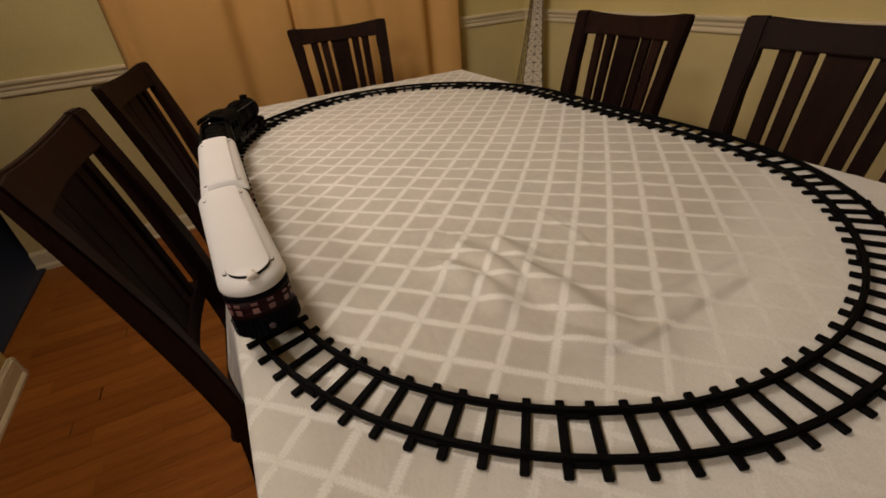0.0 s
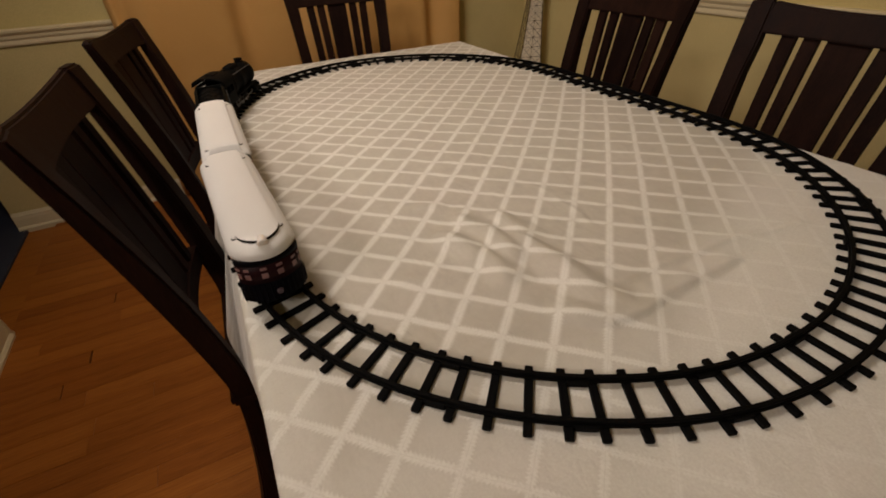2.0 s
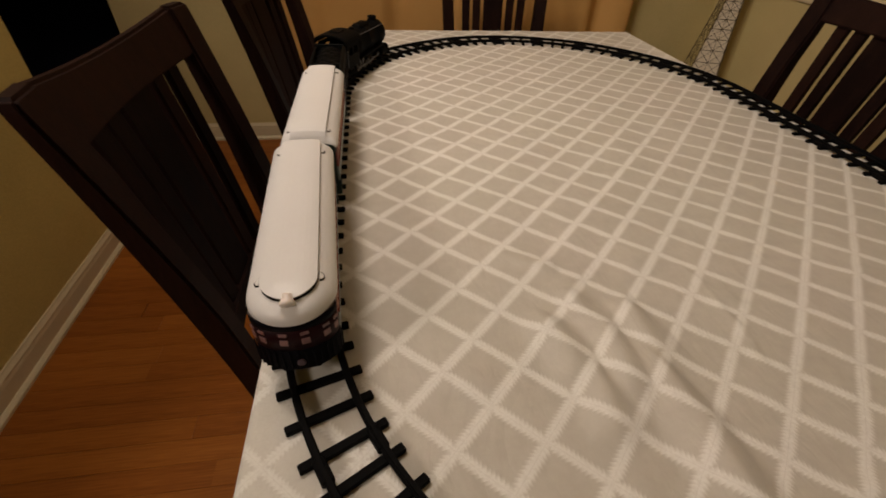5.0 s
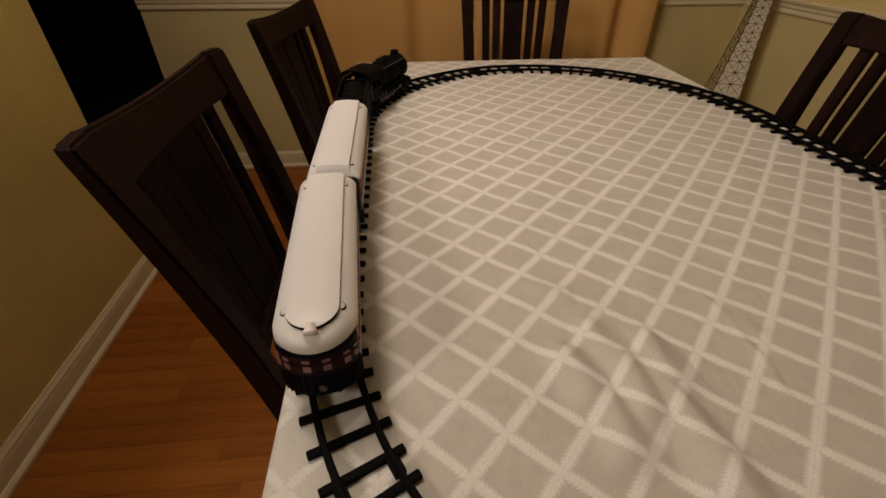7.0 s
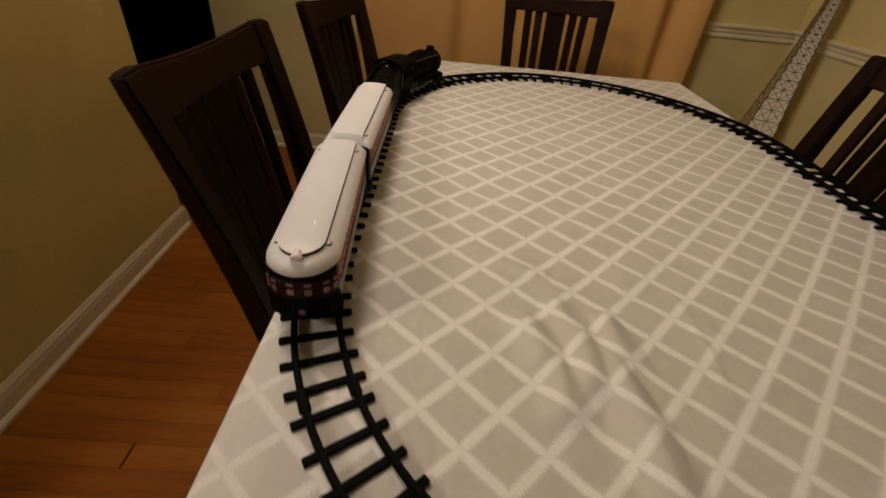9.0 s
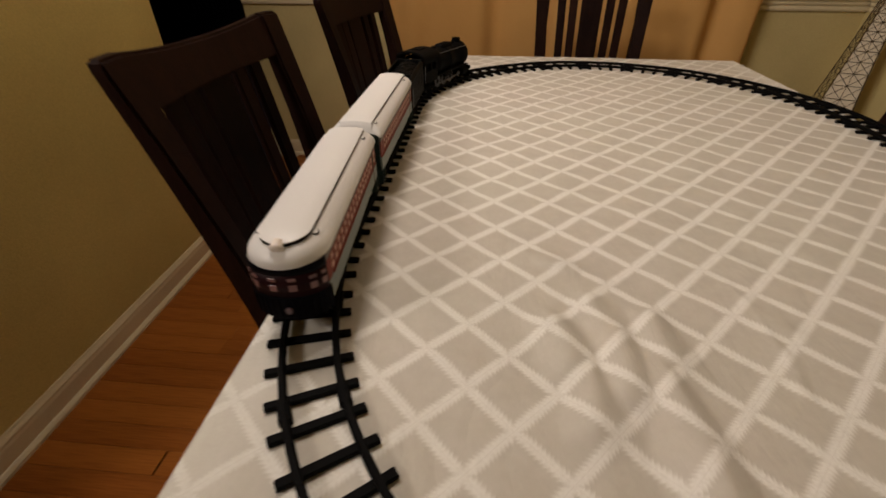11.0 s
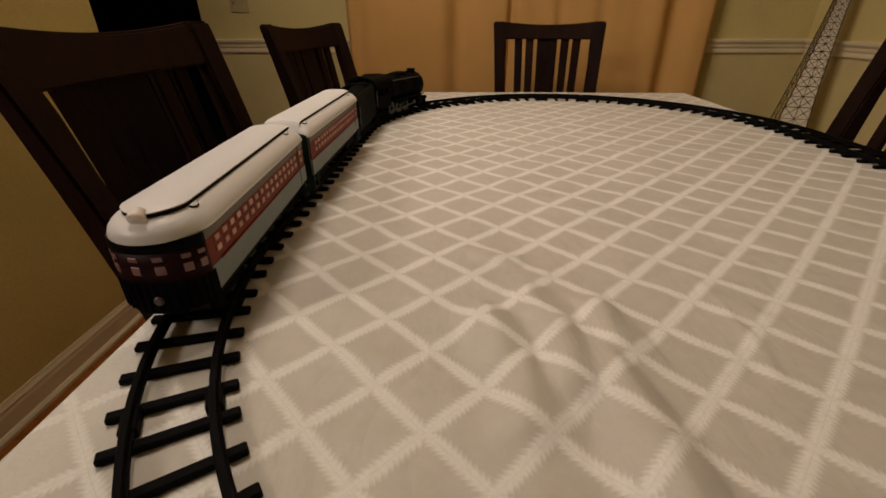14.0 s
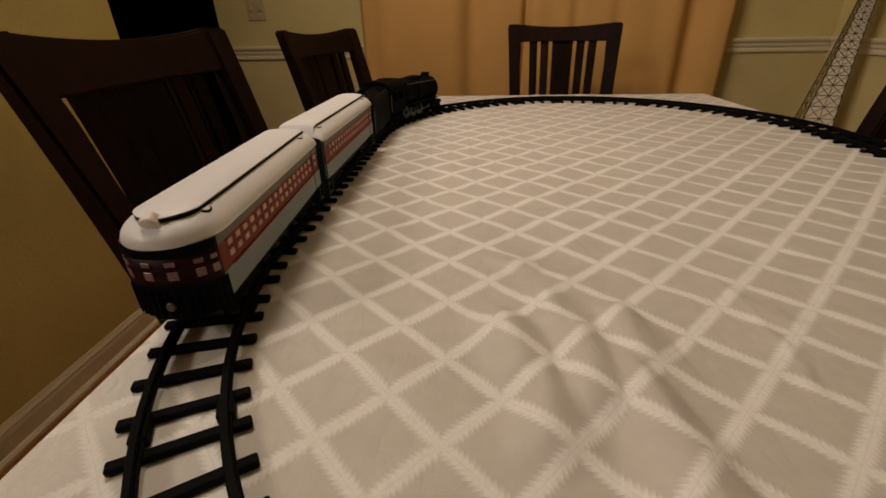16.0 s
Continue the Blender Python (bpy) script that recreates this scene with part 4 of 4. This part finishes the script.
        # steps on both sides
        for side in (-1, 1):
            x0, x1 = sorted((side * 0.030, side * 0.047))
            ya, yb = sorted((y - sgn * 0.016, y + sgn * 0.006))
            bm = box(x0, x1, ya, yb, 0.0215, 0.0240, 0.0006)
            box(x0, x1, ya, ya + 0.002, 0.0240, 0.0480, 0, 1, bm)
            box(x0, x1, yb - 0.002, yb, 0.0240, 0.0480, 0, 1, bm)
            box(x0, x1 - side * 0.003 if side > 0 else x1, ya + 0.002, yb - 0.002, 0.0350, 0.0372, 0, 1, bm)
            part("step", bm, GREEN, car, "green boarding step")
        part("coupler", box(-0.005, 0.005, *sorted((y + sgn * 0.004, y + sgn * 0.016)), 0.030, 0.036, 0.001), BLACK, car)
    if observation:
        # dark rounded porch end with windows and a low railing
        def around(z0, z1, grow, mat, name, lab="", a=62):
            rows = []
            for z in (z0, z1):
                row = []
                for k in range(21):
                    t = radians(-a + 2 * a * k / 20)
                    row.append(((w + grow) * math.sin(t), y0 + 0.034 - (0.030 + grow) * math.cos(t), z))
                for k in range(20, -1, -1):
                    t = radians(-a + 2 * a * k / 20)
                    row.append(((w + grow - 0.002) * math.sin(t), y0 + 0.034 - (0.028 + grow) * math.cos(t), z))
                rows.append(row)
            bm = loft(rows, True)
            bmesh.ops.recalc_face_normals(bm, faces=bm.faces)
            return part(name, bm, mat, car, lab, smooth=name != "porch_railing")

        around(0.1000, eave - 0.0003, 0.0014, NAVY, "porch_header", a=80)
        around(0.0700, 0.1000, 0.0010, MAROON, "porch_band", "dark maroon rounded rear end", a=80)
        apron = around(0.0395, 0.0700, 0.0016, NAVY, "porch_railing", "dark navy ribbed rear railing", a=86)
        for k in range(17):
            t = radians(-80 + 10 * k)
            px, py = (w + 0.0030) * math.sin(t), y0 + 0.034 - 0.0328 * math.cos(t)
            part("railing_bar", rod((px, py, 0.0405), (px, py, 0.0685), 0.0008, n=6), NAVY, apron)
        for t, hw in ((-68, 0.0034), (-46, 0.0042), (-14, 0.0046), (14, 0.0046), (46, 0.0042), (68, 0.0034)):
            c, s = math.cos(radians(t)), math.sin(radians(t))
            px, py = (w + 0.0012) * s, y0 + 0.034 - 0.0312 * c
            for z, hh in ((0.0940, 0.0022), (0.0828, 0.0042)):
                bm = turned(box(-hw, hw, -0.0007, 0.0007, -hh, hh, 0.0005), pose(px, py, z, 0, 0, t * 0.8))
                part("rear_window", bm, PANE2, car)
        part("tail_lamp", lathe([(0.0046, 0), (0.0046, -0.002), (0.0034, -0.003)], 18, "Y", (0.002, y0 + 0.0018, 0.053)), TAIL, car, "round tail sign")
        part("rear_beam", box(-0.022, 0.022, y0 + 0.006, y0 + 0.030, 0.0340, 0.0396, 0.002), NAVY, car)
    bogie(car, y0 + 0.075)
    bogie(car, y1 - 0.060)
    return car


coach(car_pose(-0.350, 0.080, SMALL), 0.382, True, "white-roofed toy observation coach with red window band, rounded dark rear")
coach(car_pose(0.016, 0.115, SMALL), 0.378, False, "white-roofed toy passenger coach with red window band and green ends")


def tender(m):
    """Coal tender; y runs forward."""
    th = thing("toy_tender", m, "black toy coal tender with curled side boards, coupled behind the engine", "toy train", "toy train cars")
    l = 0.106
    part("tank", box(-0.044, 0.044, -l, l, 0.034, 0.100, 0.004, 2), TENDER, th)
    for side in (-1, 1):
        # side boards that curl in along their top edge
        rows = []
        for y, up in ((-l + 0.003, 0.006), (-l + 0.030, 0.013), (-0.02, 0.017), (l - 0.004, 0.018)):
            rows.append([(side * 0.0436, y, 0.0985), (side * 0.0440, y, 0.0985 + 0.6 * up), (side * 0.0380, y, 0.0985 + up), (side * 0.0345, y, 0.0985 + up), (side * 0.0345, y, 0.0985 + up - 0.003), (side * 0.0400, y, 0.0985 + 0.5 * up), (side * 0.0400, y, 0.0985)])
        bm = loft(rows, True)
        bmesh.ops.recalc_face_normals(bm, faces=bm.faces)
        part("side_board", bm, TENDER, th)
    part("bunker_wall", box(-0.0399, 0.0399, -l + 0.056, -l + 0.060, 0.0995, 0.1120, 0.001), TENDER, th)
    part("front_board", box(-0.0399, 0.0399, l - 0.009, l - 0.005, 0.0995, 0.1200, 0.001), TENDER, th)
    # heaped coal, one uneven cast piece
    rnd = random.Random(8)
    rows = []
    for k in range(19):
        y = -l + 0.061 + (2 * l - 0.071) * k / 18
        rows.append([(0.034 * (j - 5) / 5, y, 0.1006 + (0.006 + 0.010 * k / 18) * (1 - ((j - 5) / 5.2) ** 2) + rnd.uniform(-0.0014, 0.0014)) for j in range(11)])
    bm = loft(rows)
    part("coal_load", bm, BLACK, th, "moulded black coal heap")
    hatch = lathe([(0.0, 0.0025), (0.016, 0.0025), (0.0185, 0.0010), (0.0185, 0.0), (0.0, 0.0)], 24, "Z", (0, 0, 0.1000))
    bmesh.ops.scale(hatch, vec=(1.45, 1.0, 1.0), verts=hatch.verts)
    bmesh.ops.translate(hatch, vec=(0, -l + 0.030, 0), verts=hatch.verts)
    part("water_hatch", hatch, NAVY, th, "low oval water hatch")
    for side in (-1, 1):
        for k in range(7):
            y = -0.066 + 0.022 * k
            part("rivet_strip", box(side * 0.0441 - 0.0006, side * 0.0441 + 0.0006, y - 0.0008, y + 0.0008, 0.040, 0.090), TENDER, th)
        part("grab_rail", rod((side * 0.0462, -l + 0.004, 0.045), (side * 0.0462, -l + 0.004, 0.088), 0.0011, n=6), SILVER, th)
    part("underframe", box(-0.038, 0.038, -l - 0.006, l + 0.006, 0.027, 0.0341, 0.001), TENDER, th)
    part("coupler", box(-0.005, 0.005, -l - 0.020, -l - 0.006, 0.028, 0.034, 0.001), TENDER, th)
    bogie(th, -0.045)
    bogie(th, 0.045)
    return th


def engine(m):
    """Black steam engine; y runs forward, z up from the cloth."""
    th = thing("toy_locomotive", m, "black plastic toy steam locomotive with silver side rods", "toy train", "toy train cars")
    cz = 0.0825
    prof = [(0.010, 0.166), (0.028, 0.165), (0.0350, 0.160), (0.0380, 0.154), (0.0380, 0.108), (0.0368, 0.107), (0.0378, 0.045), (0.0392, 0.044), (0.0392, 0.041), (0.0380, 0.040), (0.0392, -0.02), (0.0410, -0.055)]
    bm = lathe(prof, 32, "Y", (0, 0, cz))
    bmesh.ops.recalc_face_normals(bm, faces=bm.faces)
    boiler = part("boiler", bm, BLACK, th, smooth=True)
    part("smokebox_door", lathe([(0.026, 0.1651), (0.026, 0.169), (0.014, 0.172), (0.003, 0.173)], 24, "Y", (0, 0, cz)), NAVY, boiler, smooth=True)
    part("headlamp", lathe([(0.006, 0.172), (0.008, 0.1735), (0.008, 0.180), (0.0065, 0.182)], 16, "Y", (0, 0, cz)), BLACK, boiler)
    part("headlamp_lens", lathe([(0.0055, 0.1821), (0.0045, 0.1832)], 16, "Y", (0, 0, cz)), CLEAR, boiler, "clear round headlamp lens")
    part("smokestack", lathe([(0.0138, cz + 0.034), (0.0122, cz + 0.038), (0.0122, cz + 0.042), (0.0138, cz + 0.0435), (0.0138, cz + 0.0485), (0.0098, cz + 0.0485), (0.0092, cz + 0.041)], 20, "Z", (0, 0.136, 0)), BLACK, boiler)
    part("dome", box(-0.0150, 0.0150, 0.020, 0.086, cz + 0.028, cz + 0.0450, 0.006, 3), BLACK, boiler, smooth=True)
    part("sand_hatch", box(-0.0060, 0.0060, 0.036, 0.070, cz + 0.0451, cz + 0.0465, 0.0006), BLACK, boiler)
    part("safety_valve", lathe([(0.0085, cz + 0.036), (0.0080, cz + 0.0445), (0.0055, cz + 0.0465)], 16, "Z", (0, -0.008, -0.002)), BLACK, boiler)
    part("bell", lathe([(0.0055, cz + 0.040), (0.0050, cz + 0.044), (0.003, cz + 0.0485)], 14, "Z", (0, 0.110, -0.004)), BLACK, boiler)
    for side in (-1, 1):
        part("handrail", rod((side * 0.0300, -0.02, cz + 0.0282), (side * 0.0300, 0.150, cz + 0.0258), 0.0012, n=6), SILVER, boiler)
        part("running_board", box(*sorted((side * 0.030, side * 0.047)), -0.055, 0.140, 0.0540, 0.0570, 0.0008), BLACK, th)
        part("steam_cylinder", lathe([(0.010, 0.100), (0.0118, 0.102), (0.0118, 0.134), (0.010, 0.136)], 18, "Y", (side * 0.0385, 0, 0.0365)), BLACK, th)
        part("air_tank", lathe([(0.004, -0.012), (0.0068, -0.008), (0.0068, 0.030), (0.004, 0.034)], 14, "Y", (side * 0.040, 0, 0.0482)), BLACK, th)
        for y in (-0.034, 0.006, 0.046):
            wheel = lathe([(0.0195, side * 0.0225), (0.0195, side * 0.0245), (0.0172, side * 0.0250), (0.0172, side * 0.0300), (0.0150, side * 0.0302), (0.0146, side * 0.0285), (0.0060, side * 0.0285), (0.0055, side * 0.0310), (0.0020, side * 0.0312)], 28, "X", (0, y, RT + 0.0175))
            bmesh.ops.recalc_face_normals(wheel, faces=wheel.faces)
            wh = part("driving_wheel", wheel, BLACK, th)
            bm = bmesh.new()
            for k in range(10):
                t = 2 * math.pi * k / 10
                rod((side * 0.0292, y + 0.005 * math.cos(t), RT + 0.0175 + 0.005 * math.sin(t)), (side * 0.0292, y + 0.0150 * math.cos(t), RT + 0.0175 + 0.0150 * math.sin(t)), 0.0011, n=5, bm=bm)
            part("spokes", bm, BLACK, wh)
            part("tyre", lathe([(0.0176, side * 0.0301), (0.0176, side * 0.0306), (0.0158, side * 0.0306), (0.0158, side * 0.0301)], 28, "X", (0, y, RT + 0.0175)), SILVER, wh, "silver painted tyre edge")
        rod_z = RT + 0.0115
        part("side_rod", box(*sorted((side * 0.0325, side * 0.0345)), -0.040, 0.052, rod_z - 0.0024, rod_z + 0.0024, 0.0008), SILVER, th, "silver side rod")
        part("main_rod", turned(box(-0.0010, 0.0010, 0.0, 0.098, -0.0020, 0.0020, 0.0006), pose(side * 0.0360, 0.006, rod_z, 4)), SILVER, th, "silver main rod")
        part("crosshead", box(*sorted((side * 0.0335, side * 0.0385)), 0.084, 0.099, 0.0290, 0.0400, 0.001), SILVER, th)
        for y in (0.093, 0.130):
            bm = lathe([(0.0110, side * 0.0225), (0.0085, side * 0.0245), (0.0085, side * 0.0285), (0.003, side * 0.0290)], 20, "X", (0, y, RT + 0.0090))
            bmesh.ops.recalc_face_normals(bm, faces=bm.faces)
            part("pilot_wheel", bm, BLACK, th)
    # cab with side windows and overhanging arched roof
    for side in (-1, 1):
        x0, x1 = sorted((side * 0.0425, side * 0.0450))
        bm = box(x0, x1, -0.128, -0.056, 0.045, 0.078)
        box(x0, x1, -0.128, -0.117, 0.078, 0.108, 0, 1, bm)
        box(x0, x1, -0.095, -0.088, 0.078, 0.108, 0, 1, bm)
        box(x0, x1, -0.066, -0.056, 0.078, 0.108, 0, 1, bm)
        box(x0, x1, -0.128, -0.056, 0.0980, 0.1080, 0, 1, bm)
        part("cab_side", bm, BLACK, th)
        part("cab_handrail", rod((side * 0.0470, -0.130, 0.050), (side * 0.0470, -0.130, 0.095), 0.0011, n=6), SILVER, th)
    part("cab_front", box(-0.0424, 0.0424, -0.060, -0.0562, 0.045, 0.120), BLACK, th)
    part("cab_floor", box(-0.0424, 0.0424, -0.135, -0.0602, 0.045, 0.050), BLACK, th)
    rows = []
    for y in (-0.140, -0.137, -0.050, -0.047):
        g = 0.0 if y in (-0.140, -0.047) else 0.0012
        outer = [((0.0500 + g) * math.cos(math.pi * k / 14), y, 0.1081 + (0.0230 + g) * math.sin(math.pi * k / 14) ** 0.75) for k in range(15)]
        inner_arc = [(0.0470 * math.cos(math.pi * k / 14), y, 0.1081 + 0.0185 * math.sin(math.pi * k / 14) ** 0.75) for k in range(14, -1, -1)]
        rows.append(outer + inner_arc)
    bm = loft(rows, True)
    bmesh.ops.recalc_face_normals(bm, faces=bm.faces)
    part("cab_roof", bm, BLACK, th, smooth=False)
    part("roof_hatch", box(-0.014, 0.014, -0.112, -0.078, 0.1318, 0.1345, 0.001), BLACK, th)
    part("backhead", lathe([(0.020, -0.070), (0.020, -0.061)], 20, "Y", (0, 0, 0.080)), BLACK, th)
    # frame, pilot beam and slatted pilot
    part("frame", box(-0.0205, 0.0205, -0.135, 0.160, 0.0270, 0.0480, 0.002), BLACK, th)
    part("pilot_beam", box(-0.042, 0.042, 0.160, 0.168, 0.034, 0.046, 0.0015), BLACK, th)
    for k in range(9):
        x = -0.034 + 0.0085 * k
        part("pilot_slat", turned(box(-0.0018, 0.0018, -0.0018, 0.0018, 0, 0.020), pose(x, 0.174 + 0.016 * (1 - abs(x) / 0.034), 0.018, 32, 0, 0)), BLACK, th)
    part("pilot_foot", prism([(-0.038, 0.168), (0.038, 0.168), (0.010, 0.192), (-0.010, 0.192)], 0.0165, 0.0190), BLACK, th)
    bogie(th, -0.098, 2, 0.034)
    return th


tender(car_pose(0.312, 0.045, SMALL))
engine(car_pose(0.573, 0.07, (0.94, 0.96, 0.97)))

# ---- floor planks ----
rnd = random.Random(11)
meshes = {}
PW = 0.068
y = -1.75
while y < YB - 0.02:
    x = XL + 0.001 - rnd.uniform(0.0, 0.45)
    while x < XR - 0.01:
        ln = rnd.choice((0.55, 0.75, 0.95, 1.2))
        if XR - (x + ln) < 0.15:
            ln = XR - x
        a, b = max(x, XL + 0.001), min(x + ln, XR - 0.001)
        if b - a > 0.05:
            key = round(b - a, 2)
            if key not in meshes:
                bm = box(0, b - a - 0.0006, 0, PW - 0.0006, -0.012, 0.0, 0.0005)
                ob = part("plank", bm, PLANK, floor)
                meshes[key] = ob
                ob.matrix_basis = pose(a, y, 0)
            else:
                again(meshes[key], pose(a, y, 0), floor)
        x += ln
    y += PW
